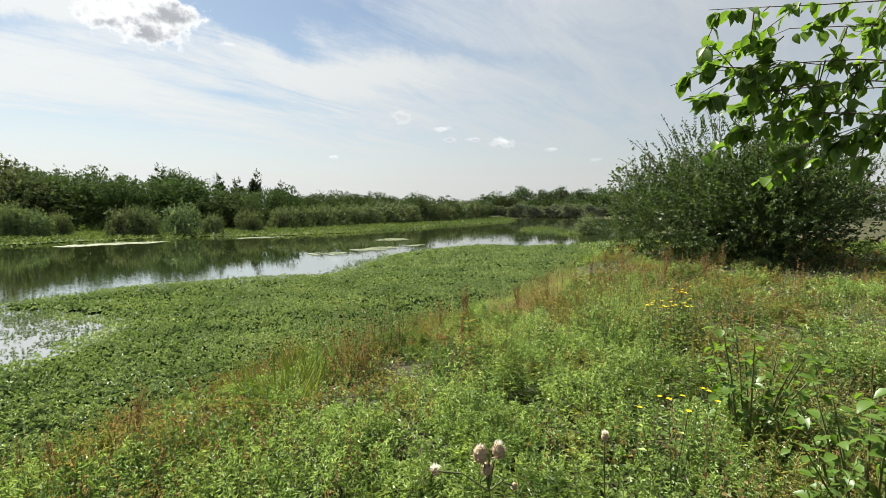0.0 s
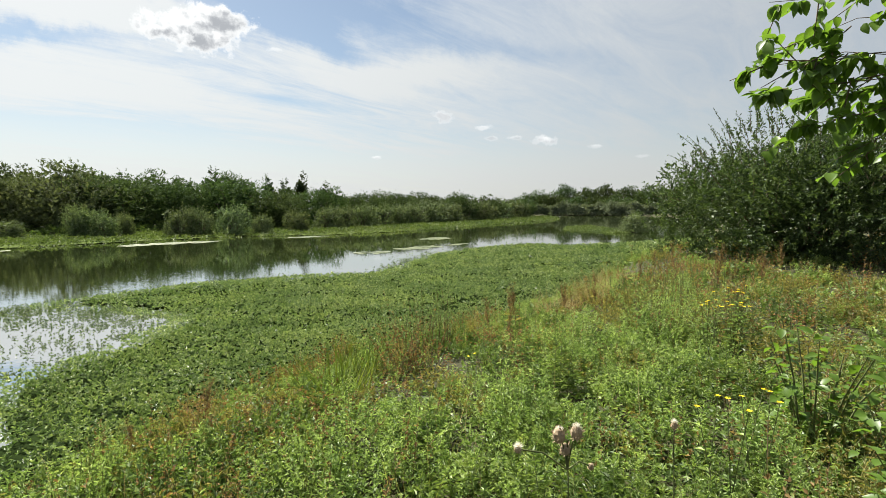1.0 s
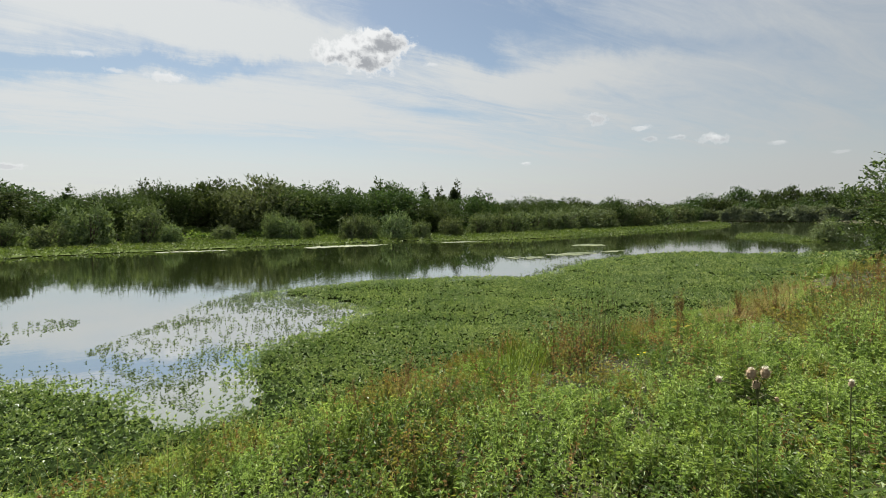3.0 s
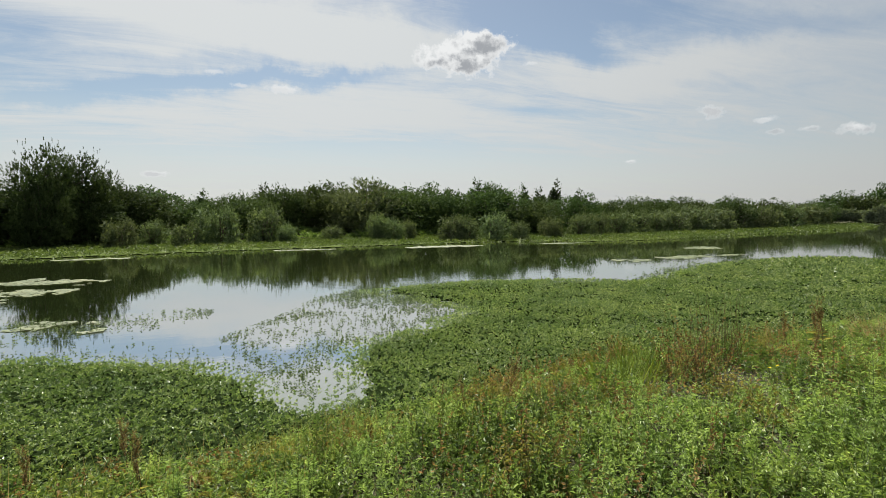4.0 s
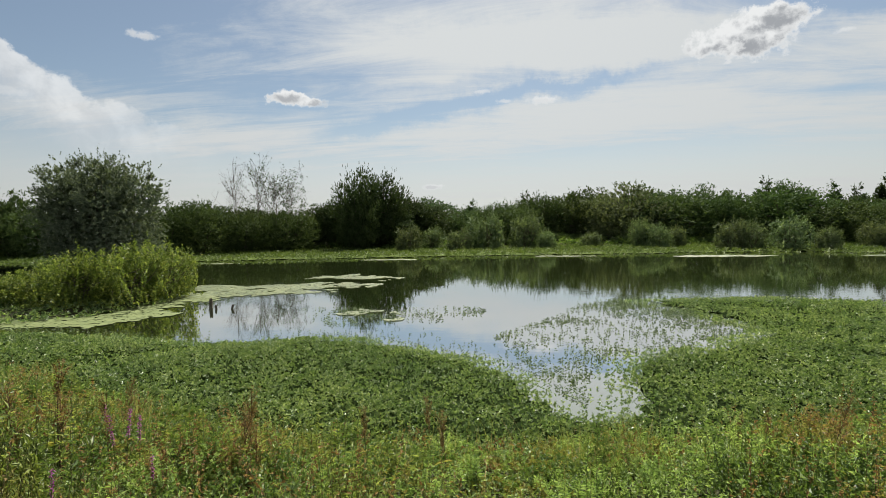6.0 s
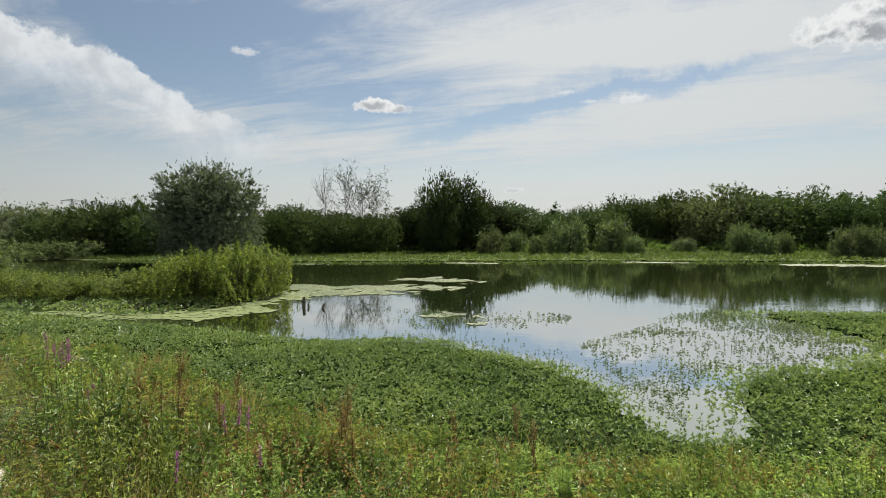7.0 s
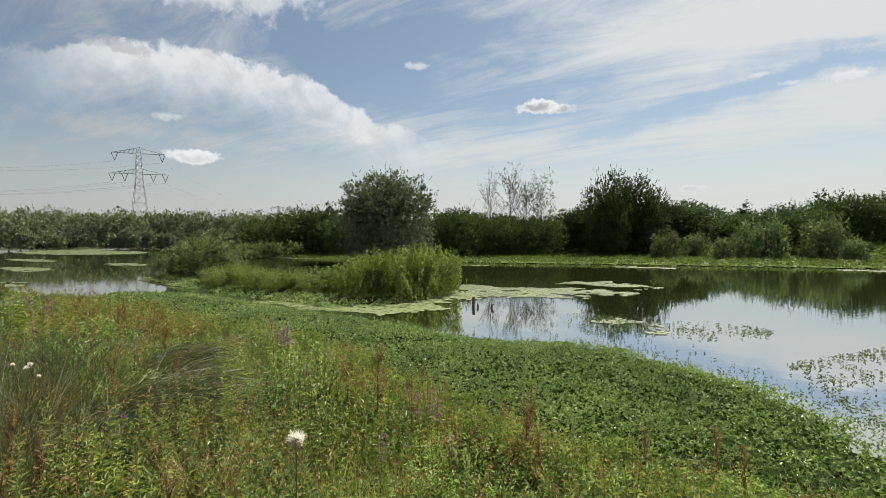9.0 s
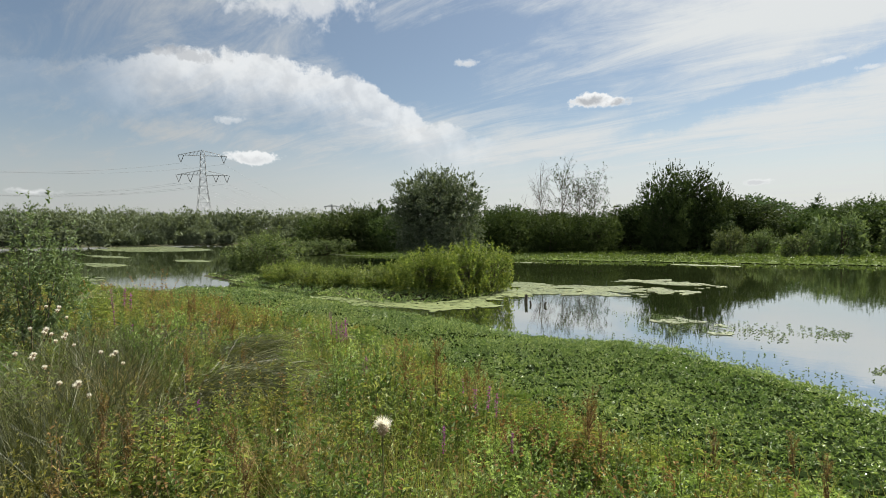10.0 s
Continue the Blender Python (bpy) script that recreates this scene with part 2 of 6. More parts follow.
def earth_material():
    mat, n = material("meadow_ground")
    where = n.add("ShaderNodeTexCoord").outputs["Object"]
    big, mid, small = n.noise(where, 0.12, 4), n.noise(where, 1.3, 5), n.noise(where, 22, 4)
    col = n.ramp(n.math("ADD", n.math("MULTIPLY", mid, 0.6), n.math("MULTIPLY", small, 0.4)),
                 [(0.25, (0.016, 0.015, 0.008)), (0.5, (0.036, 0.036, 0.014)), (0.75, (0.075, 0.066, 0.030))])
    col = n.mix(n.math("MULTIPLY", big, 0.5), col, (0.034, 0.040, 0.013))
    finish(n, principled(n, col, 0.9, 0.2, 0.0, bump(n, small, 0.8, 0.05)).outputs[0])
    return mat


def water_material():
    mat, n = material("pond_water")
    where = n.add("ShaderNodeTexCoord").outputs["Object"]
    m = n.add("ShaderNodeMapping")
    n.put(m.inputs[0], where)
    m.inputs["Rotation"].default_value, m.inputs["Scale"].default_value = (0, 0, 0.3), (1.0, 2.2, 1.0)
    ripple, swell = n.noise(m.outputs[0], 2.6, 3, 0.5), n.noise(m.outputs[0], 0.22, 2)
    calm = n.smooth(n.noise(where, 0.06, 2), 0.42, 0.62)
    h = n.math("ADD", n.math("MULTIPLY", ripple, n.math("ADD", n.math("MULTIPLY", calm, 0.7), 0.3)), n.math("MULTIPLY", swell, 0.8))
    murk = n.ramp(n.noise(where, 0.3, 3), [(0.3, (0.040, 0.060, 0.018)), (0.7, (0.062, 0.084, 0.028))])
    relief = bump(n, h, 0.10, 0.02)
    body = n.add("ShaderNodeBsdfDiffuse")
    n.put(body.inputs[0], murk)
    sheen = n.add("ShaderNodeBsdfGlossy")
    sheen.inputs["Roughness"].default_value = 0.02
    n.put(sheen.inputs["Normal"], relief)
    fres = n.add("ShaderNodeFresnel")
    fres.inputs[0].default_value = 1.6
    n.put(fres.inputs["Normal"], relief)
    p = n.add("ShaderNodeMixShader")
    n.put(p.inputs[0], n.math("MINIMUM", n.math("MULTIPLY", fres.outputs[0], 3.6), 0.93))
    n.put(p.inputs[1], body.outputs[0])
    n.put(p.inputs[2], sheen.outputs[0])
    finish(n, p.outputs[0])
    return mat


EARTH, WATER = earth_material(), water_material()
MAT_LEAF = leafy("floating_leaf", (0.044, 0.082, 0.020), (0.108, 0.168, 0.044), (0.28, 0.345, 0.135), 0.30, 0.42, 0.65, 0.6, (1.30, 1.34, 0.72), 1.2)
# Darker cousin of the mat leaf: the shoots' backlit look is painted in
SHOOT = leafy("backlit_emergent_leaf", (0.032, 0.052, 0.018), (0.060, 0.092, 0.030), (0.12, 0.16, 0.065), 0.25, 0.5, 0.35, 0.6, None, 0.8)
# Near-black on purpose: shade among the leaves is put into this colour
MAT_BED = plain("shaded_stems", (0.006, 0.010, 0.004), (0.020, 0.032, 0.009), 2.5, 1.0, 0.03, 0.0, 0.0)
BANK_LEAF = leafy("bank_mat_leaf", (0.06, 0.088, 0.024), (0.085, 0.120, 0.036), (0.115, 0.15, 0.05), 0.25, 0.55, 0.2, 0.15)
BANK_BED = plain("bank_mat_bed", (0.04, 0.06, 0.012), (0.08, 0.11, 0.026), 1.2, 1.0, 0.05, 0.0, 0.05)
ALGAE = plain("algae_film", (0.055, 0.080, 0.020), (0.125, 0.150, 0.046), 3.2, 0.7, 0.01)
PAD_LEAF = leafy("pale_pad_leaf", (0.065, 0.088, 0.032), (0.105, 0.128, 0.052), (0.17, 0.19, 0.09), 0.1, 0.5, 0.3, 0.6)
HERB = leafy("herb_leaf", (0.122, 0.182, 0.046), (0.200, 0.280, 0.080), (0.29, 0.375, 0.135), 0.42, 0.46, 0.4, 3.0, (1.26, 1.33, 0.78), 1.5)
HERB_WARM = leafy("late_herb_leaf", (0.090, 0.120, 0.030), (0.165, 0.205, 0.052), (0.27, 0.31, 0.098), 0.42, 0.48, 0.35, 3.0, (1.25, 1.28, 0.72), 1.5)
ISLAND_LEAF = leafy("island_willow_leaf", (0.050, 0.074, 0.028), (0.082, 0.112, 0.044), (0.140, 0.170, 0.080), 0.32, 0.6, 0.2, 0.8)
HERB_DARK = leafy("dark_herb_leaf", (0.055, 0.095, 0.024), (0.095, 0.145, 0.038), (0.155, 0.215, 0.066), 0.38, 0.48, 0.35, 3.0, None, 1.5)
OLIVE = leafy("olive_weed_leaf", (0.105, 0.100, 0.028), (0.165, 0.155, 0.044), (0.265, 0.24, 0.085), 0.42, 0.5, 0.3, 3.0, None, 1.5)
RUST = leafy("rusty_dock_leaf", (0.110, 0.072, 0.030), (0.190, 0.128, 0.050), (0.28, 0.205, 0.09), 0.4, 0.7, 0.2, 2.0, (1.22, 1.12, 0.7), 1.2)
STRAW = leafy("dry_straw", (0.18, 0.14, 0.06), (0.32, 0.255, 0.12), (0.46, 0.39, 0.22), 0.35, 0.6, 0.3, 1.5, (1.2, 1.1, 0.8), 1.0)
GRASS = leafy("grass_blade", (0.09, 0.11, 0.03), (0.16, 0.175, 0.05), (0.25, 0.25, 0.10), 0.42, 0.4, 0.35, 1.5)
TUSSOCK = leafy("tussock_blade", (0.024, 0.030, 0.012), (0.056, 0.064, 0.026), (0.135, 0.14, 0.062), 0.30, 0.45, 0.35, 3.0, None, 1.0)
IRIS = leafy("iris_blade", (0.05, 0.075, 0.012), (0.095, 0.135, 0.022), (0.18, 0.22, 0.045), 0.36, 0.45, 0.3, 2.5, None, 1.2)
WILLOW = leafy("willow_leaf", (0.038, 0.058, 0.022), (0.054, 0.080, 0.030), (0.080, 0.108, 0.045), 0.22, 0.8, 0.04, 0.3, None, 1.1, 1.1)
WILLOW_GREY = leafy("grey_willow_leaf", (0.070, 0.096, 0.046), (0.102, 0.132, 0.068), (0.152, 0.184, 0.105), 0.28, 0.8, 0.04, 0.3, None, 1.0, 1.1)
SILVER = leafy("silvery_leaf", (0.060, 0.080, 0.052), (0.090, 0.112, 0.076), (0.150, 0.172, 0.124), 0.22, 0.8, 0.04, 0.3)
POPLAR = leafy("dark_tree_leaf", (0.028, 0.045, 0.017), (0.042, 0.064, 0.025), (0.066, 0.090, 0.038), 0.22, 0.8, 0.05, 0.3, None, 1.1, 1.1)
YELLOW_SHRUB = leafy("yellow_green_leaf", (0.048, 0.078, 0.018), (0.108, 0.144, 0.034), (0.215, 0.245, 0.065), 0.40, 0.5, 0.25, 1.2, None, 1.1)
THORN = leafy("thorn_leaf", (0.026, 0.044, 0.016), (0.046, 0.074, 0.026), (0.085, 0.12, 0.048), 0.33, 0.5, 0.25, 0.6)
DOGWOOD = leafy("broad_leaf", (0.050, 0.095, 0.016), (0.095, 0.165, 0.026), (0.19, 0.275, 0.050), 0.50, 0.40, 0.35, 1.5)
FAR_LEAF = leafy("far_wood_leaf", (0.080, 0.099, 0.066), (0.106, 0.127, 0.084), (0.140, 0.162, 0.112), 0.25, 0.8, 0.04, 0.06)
BARK = plain("grey_bark", (0.035, 0.028, 0.020), (0.11, 0.09, 0.07), 6, 0.9, 0.02)
TWIG = plain("brown_twig", (0.05, 0.035, 0.02), (0.12, 0.085, 0.05), 12, 0.8, 0.004)
STALK = plain("green_stalk", (0.05, 0.065, 0.018), (0.10, 0.115, 0.036), 14, 0.7, 0.003)
DRY_STALK = plain("brown_stalk", (0.05, 0.03, 0.015), (0.14, 0.085, 0.045), 14, 0.8, 0.003)
DEAD_WOOD = plain("wet_dead_wood", (0.02, 0.016, 0.011), (0.09, 0.075, 0.055), 9, 0.7, 0.02)
DOWN = leafy("thistle_down", (0.62, 0.59, 0.50), (0.74, 0.71, 0.62), (0.84, 0.82, 0.75), 0.5, 0.8, 0.2, 8.0, (1.1, 1.09, 1.03), 0.3)
BRACT = plain("thistle_bract", (0.20, 0.145, 0.085), (0.40, 0.31, 0.20), 60, 0.8, 0.004)
PURPLE = leafy("purple_petal", (0.16, 0.03, 0.13), (0.27, 0.06, 0.22), (0.38, 0.12, 0.33), 0.35, 0.6, 0.2, 3.0, (1.2, 1.0, 1.2))
YELLOW = leafy("yellow_petal", (0.55, 0.40, 0.01), (0.75, 0.60, 0.02), (0.85, 0.74, 0.05), 0.3, 0.6, 0.2, 3.0, (1.1, 1.1, 0.8))
STEEL = plain("galvanised_steel", (0.14, 0.15, 0.16), (0.26, 0.27, 0.28), 0.6, 0.55, 0.002, 0.4)
WIRE = plain("line_wire", (0.20, 0.21, 0.22), (0.30, 0.31, 0.32), 0.2, 0.6, 0.001, 0.3)
GLASSY = plain("insulator", (0.05, 0.05, 0.05), (0.10, 0.10, 0.10), 2.0, 0.3, 0.001)

# ---- builders ----
rng = np.random.default_rng(7)


def mesh_from(name, verts, faces, mats, index=None, smooth=False):
    """A mesh from arrays: verts (n, 3), and faces, one array (m, k) or several of different k."""
    faces = [np.asarray(f) for f in (faces if isinstance(faces, list) else [faces]) if len(f)]
    me = bpy.data.meshes.new(name)
    verts = np.asarray(verts, dtype=np.float32)
    me.vertices.add(len(verts))
    me.vertices.foreach_set("co", verts.ravel())
    loops = np.concatenate([f.ravel() for f in faces]).astype(np.int32)
    counts = np.concatenate([np.full(len(f), f.shape[1]) for f in faces]).astype(np.int32)
    me.loops.add(len(loops))
    me.loops.foreach_set("vertex_index", loops)
    me.polygons.add(len(counts))
    me.polygons.foreach_set("loop_start", (np.cumsum(counts) - counts).astype(np.int32))
    if index is not None:
        me.polygons.foreach_set("material_index", np.asarray(index, dtype=np.int32))
    me.polygons.foreach_set("use_smooth", np.full(len(counts), smooth))
    for m in mats if isinstance(mats, (list, tuple)) else [mats]:
        me.materials.append(m)
    me.update(calc_edges=True)
    return me


def part(name, data, parent=None, label="", at=None):
    """Links one mesh as an object of its own, under a thing or a part."""
    ob = new(name, data)
    if parent:
        ob.parent = parent
    if at is not None:
        ob.matrix_basis = at
    return tagged(ob, label)


def empty(name, at=None):
    ob = new(name)
    ob.empty_display_size = 0.2
    if at is not None:
        ob.matrix_basis = at
    return ob


def unit(v):
    return v / np.maximum(np.linalg.norm(v, axis=-1, keepdims=True), 1e-9)


def leaves(base, along, length, width, fold=0.25, curl=0.0, r=None):
    """Leaf blades folded along the midrib: base points, directions; returns verts and faces (two triangles a leaf)."""
    r = r or rng
    k = len(base)
    along = unit(along)
    side = unit(np.cross(along, r.normal(size=(k, 3)) * 0.55 + np.array([0, 0, 1.0])))
    over = np.cross(side, along)
    length, width = np.broadcast_to(length, k)[:, None], np.broadcast_to(width, k)[:, None]
    mid = base + along * length * 0.45
    v = np.stack([base, mid + side * width / 2 + over * width * fold, base + along * length - over * length * curl,
                  mid - side * width / 2 + over * width * fold], 1)
    i = np.arange(k)[:, None] * 4
    return v.reshape(-1, 3), np.concatenate([i + [0, 3, 2], i + [0, 2, 1]], 1).reshape(-1, 3)


def flakes(base, along, length, width, face, r):
    """Far foliage: one narrow triangle for each spray of leaves, turned to face outwards."""
    k = len(base)
    along = unit(along)
    side = unit(np.cross(along, face + r.normal(size=(k, 3)) * 0.35)) * np.broadcast_to(width, k)[:, None]
    end = along * np.broadcast_to(length, k)[:, None]
    v = np.stack([base - side * 0.6, base + side * 0.6 + end * 0.25, base + end], 1)
    return v.reshape(-1, 3), np.arange(3 * k).reshape(-1, 3)


def blades(base, tip, width, droop, r=None, steps=3):
    """Grass blades: narrow strips from base to tip that bow over."""
    r = r or rng
    k = len(base)
    side = unit(np.cross(tip - base, r.normal(size=(k, 3)) + np.array([0, 0, 0.3]))) * np.broadcast_to(width, k)[:, None] / 2
    rows = []
    for s in range(steps + 1):
        f = s / steps
        p = base + (tip - base) * f
        p = p + np.array([0, 0, 1.0]) * (np.broadcast_to(droop, k)[:, None] * (f - f * f) * 2)
        rows += [p - side * (1 - 0.9 * f), p + side * (1 - 0.9 * f)]
    v = np.stack(rows, 1)
    i = np.arange(k)[:, None] * (2 * steps + 2)
    quad = np.concatenate([i + [2 * s, 2 * s + 1, 2 * s + 3, 2 * s + 2] for s in range(steps)], 1).reshape(-1, 4)
    return v.reshape(-1, 3), quad


def tubes(paths, radii, sides=5):
    """Tapered round stems along paths (k, steps, 3) with radii (k, steps)."""
    paths, radii = np.asarray(paths, float), np.asarray(radii, float)
    k, n = paths.shape[:2]
    d = unit(np.gradient(paths, axis=1))
    ref = np.where(np.abs(d[..., 2:3]) > 0.9, np.array([1.0, 0, 0]), np.array([0, 0, 1.0]))
    a = unit(np.cross(d, ref))
    b = np.cross(d, a)
    ang = np.arange(sides) * 2 * np.pi / sides
    ring = paths[:, :, None] + radii[:, :, None, None] * (np.cos(ang)[:, None] * a[:, :, None] + np.sin(ang)[:, None] * b[:, :, None])
    v = ring.reshape(-1, 3)
    i = (np.arange(k)[:, None, None, None] * n + np.arange(n - 1)[None, :, None, None]) * sides
    s = np.arange(sides)[None, None, :, None]
    s2 = (s + 1) % sides
    quad = np.concatenate([i + s, i + s2, i + s2 + sides, i + s + sides], -1).reshape(-1, 4)
    return v, quad


def join(*pieces):
    """Joins (verts, faces) pairs; gives verts, the list of face arrays and each piece's number by face."""
    vs, fs, ids, n = [], [], [], 0
    for k, (v, f) in enumerate(pieces):
        vs.append(v)
        fs.append(np.asarray(f) + n)
        ids.append(np.full(len(f), k))
        n += len(v)
    return np.concatenate(vs), fs, np.concatenate(ids)


def grain(x, y, scale, seed=0):
    """Smooth value noise in the plan, about 0 to 1."""
    x, y = np.asarray(x) / scale + seed * 17.3, np.asarray(y) / scale - seed * 9.1
    xi, yi = np.floor(x), np.floor(y)
    fx, fy = x - xi, y - yi
    fx, fy = fx * fx * (3 - 2 * fx), fy * fy * (3 - 2 * fy)

    def h(a, b):
        s = np.sin(a * 127.1 + b * 311.7 + seed * 74.7) * 43758.5453
        return s - np.floor(s)

    return (h(xi, yi) * (1 - fx) + h(xi + 1, yi) * fx) * (1 - fy) + (h(xi, yi + 1) * (1 - fx) + h(xi + 1, yi + 1) * fx) * fy


def inside(x, y, poly):
    hit = np.zeros(np.shape(x), bool)
    for (x0, y0), (x1, y1) in zip(poly, poly[1:] + poly[:1]):
        if y0 != y1:
            hit ^= ((y0 > y) != (y1 > y)) & (x < (x1 - x0) * (y - y0) / (y1 - y0) + x0)
    return hit


def edge_distance(x, y, poly):
    best = np.full(np.shape(x), 1e9)
    for (x0, y0), (x1, y1) in zip(poly, poly[1:] + poly[:1]):
        dx, dy = x1 - x0, y1 - y0
        t = np.clip(((x - x0) * dx + (y - y0) * dy) / (dx * dx + dy * dy), 0, 1)
        best = np.minimum(best, np.hypot(x - x0 - t * dx, y - y0 - t * dy))
    return best


# ---- the plan: shores ----
NEAR_SHORE = [(-156, -20), (-90, -8), (-50, -1), (-34, 4.0), (-24, 7.0), (-16, 7.2), (-11.7, 6.7), (-8.9, 7.2), (-6.5, 6.3), (-4.9, 5.4), (-2, 4.9),
              (0.4, 5.0), (1.5, 5.1), (2.9, 5.6), (4.4, 6.1), (6.6, 6.2), (10, 6.4), (14, 6.6), (17, 7.5), (24, 9), (34, 10), (50, 13), (84, 21), (134, 46), (150, 66)]
FAR_SHORE = [(142, 82), (118, 72), (104, 66), (84, 56), (62, 52), (48, 53), (37, 55), (24, 54), (10, 55), (-8, 53), (-19, 50), (-31, 45), (-45, 46), (-57, 48), (-69, 47), (-110, 52), (-130, 54), (-150, 30), (-165, 5)]
POND = NEAR_SHORE + FAR_SHORE
ISLAND = [(-30, 12.2), (-24, 12), (-15, 11.2), (-11.6, 12.3), (-11.3, 14.8), (-13, 18), (-20, 18), (-31, 17)]


def land(x, y):
    """Height of the ground over the water level."""
    d = edge_distance(x, y, POND)
    wet = inside(x, y, POND)
    rise = 0.62 * (1 - np.exp(-d / 2.6)) + 0.10 * (grain(x, y, 2.2, 3) - 0.5) * np.minimum(d, 1) + 0.05
    z = np.where(wet, 0.05 - 0.7 * (1 - np.exp(-d / 0.9)), rise)
    di = edge_distance(x, y, ISLAND)
    return np.where(inside(x, y, ISLAND), 0.04 + 0.12 * (1 - np.exp(-di)), np.where(wet & (di < 1.0), np.maximum(z, 0.04 - 0.7 * di), z))


def build_ground():
    u = np.linspace(-1, 1, 221)
    gx = 14 * np.sinh(5.75 * u)
    gy = 14 * np.sinh(5.75 * u) + 6
    X, Y = np.meshgrid(gx, gy)
    Z = land(X, Y)
    v = np.stack([X, Y, Z], -1).reshape(-1, 3)
    i = (np.arange(220)[:, None] * 221 + np.arange(220)[None]).reshape(-1, 1)
    ground = new("ground", mesh_from("ground", v, i + [0, 1, 222, 221], EARTH, smooth=True))
    tagged(ground, "low earth bank round a quiet pond, overgrown with weeds", "ground", kind="structure")
    w = np.array([(-190, -40, 0), (150, -40, 0), (150, 90, 0), (-190, 90, 0)], float)
    water = new("water", mesh_from("water", w, np.array([[0, 1, 2, 3]]), WATER))
    tagged(water, "still murky green pond water that mirrors trees and sky", "water", kind="structure")


build_ground()

# ---- floating plants ----
MAT_EDGE = [(38, 11.8), (35, 12.8), (31, 13.8), (28.3, 15), (27.8, 17.6), (22.8, 17.9), (18.6, 17.3), (14, 15), (12.5, 14.1), (10, 15.2), (8.1, 15.9), (6.2, 16.2), (4.4, 15.9), (2.8, 15.6),
            (4.2, 13.2), (4.6, 11.5), (3.0, 9.9), (1.5, 9.2), (1.0, 7.8), (0.75, 6.4), (0.2, 7.6), (-0.3, 8.5), (-1.4, 9.2), (-3.2, 10.2), (-4.4, 10.1), (-6.1, 9.4), (-8.8, 10), (-12.5, 10.2),
            (-17, 10.6), (-20.5, 10.6), (-22.3, 9.4), (-22.6, 7.2)]
NEAR_MAT = MAT_EDGE + [(-20, 6.6), (-16, 6.7), (-11.7, 6.2), (-8.9, 6.7), (-6.5, 5.8), (-4.9, 4.9), (-2, 4.4), (0.4, 4.5), (1.5, 4.6), (2.9, 5.1), (4.4, 5.6), (6.6, 5.7), (10, 5.9), (14, 6.1), (17, 7), (24, 8.5), (34, 9.5), (44, 11.5)]
FAR_FRONT = [(-62, 37), (-53, 35), (-37, 32.5), (-22, 33.5), (-13, 35.5), (-1, 38), (11, 39.5), (20.7, 40.5), (26, 36.5), (33, 36), (41, 37.8), (56, 42), (78, 47), (94, 52.5), (106, 60)]
FAR_MAT = FAR_FRONT + [(104, 68), (84, 58), (62, 54), (48, 55), (37, 57), (24, 56), (10, 57), (-8, 55), (-19, 52), (-31, 47), (-45, 48), (-57, 50), (-66, 47)]
ISLET = [(49, 26.8), (57, 30.5), (59, 28), (50, 20.5), (46, 18.2), (45, 19.5)]
SPARSE = [(0.0, 8.6), (-0.6, 10.5), (0.6, 12.4), (1.6, 14.6), (2.8, 15.9), (4.6, 15.6), (4.9, 12.5), (4.7, 11), (3.0, 9.8), (1.5, 9.1), (1.0, 7.8), (0.75, 6.4), (0.2, 7.6)]
TUFTS = [(-6.2, 13.7), (-4.5, 14.0), (-2.8, 14.0), (-1.6, 14.4), (-0.9, 13.8), (-1.0, 12.8), (-2.0, 12.0), (-3.3, 11.4), (-4.3, 11.2), (-5.5, 12.4)]


def scatter(poly, density, r):
    """Random points in an outline; density a square metre: a number or a function of the plan."""
    px, py = np.array(poly).T
    x0, x1, y0, y1 = px.min(), px.max(), py.min(), py.max()
    most = density if isinstance(density, (int, float)) else 620
    k = int((x1 - x0) * (y1 - y0) * most)
    x, y = r.uniform(x0, x1, k), r.uniform(y0, y1, k)
    ok = inside(x, y, poly)
    x, y = x[ok], y[ok]
    if not isinstance(density, (int, float)):
        keep = r.uniform(0, most, len(x)) < density(x, y)
        x, y = x[keep], y[keep]
    return x, y


def bed(name, poly, cell, z, shrink, mat, label, category):
    px, py = np.array(poly).T
    gx, gy = np.arange(px.min(), px.max(), cell), np.arange(py.min(), py.max(), cell)
    X, Y = np.meshgrid(gx, gy)
    ok = inside(X, Y, poly) & (edge_distance(X, Y, poly) > shrink)
    cx, cy = X[ok], Y[ok]
    key = {}
    faces, verts = [], []
    for x, y in zip(cx, cy):
        quad = []
        for a, b in ((0, 0), (1, 0), (1, 1), (0, 1)):
            k = (round(x / cell * 2 + 2 * a), round(y / cell * 2 + 2 * b))
            if k not in key:
                key[k] = len(verts)
                verts.append((x + a * cell, y + b * cell, 0))
            quad.append(key[k])
        faces.append(quad)
    v = np.array(verts)
    v[:, :2] += rng.uniform(-0.2, 0.2, (len(v), 2)) * cell
    v[:, 2] = z * (0.6 + 0.8 * grain(v[:, 0], v[:, 1], 3 * cell, 5))
    me = mesh_from(name, v, np.array(faces), mat, smooth=True)
    return tagged(new(name, me), label, category, kind="stuff")


def mat_height(x, y):
    return 0.05 + 0.10 * grain(x, y, 0.9, 1) * (0.5 + 0.9 * grain(x, y, 2.6, 2)) + 0.07 * grain(x, y, 0.25, 6)


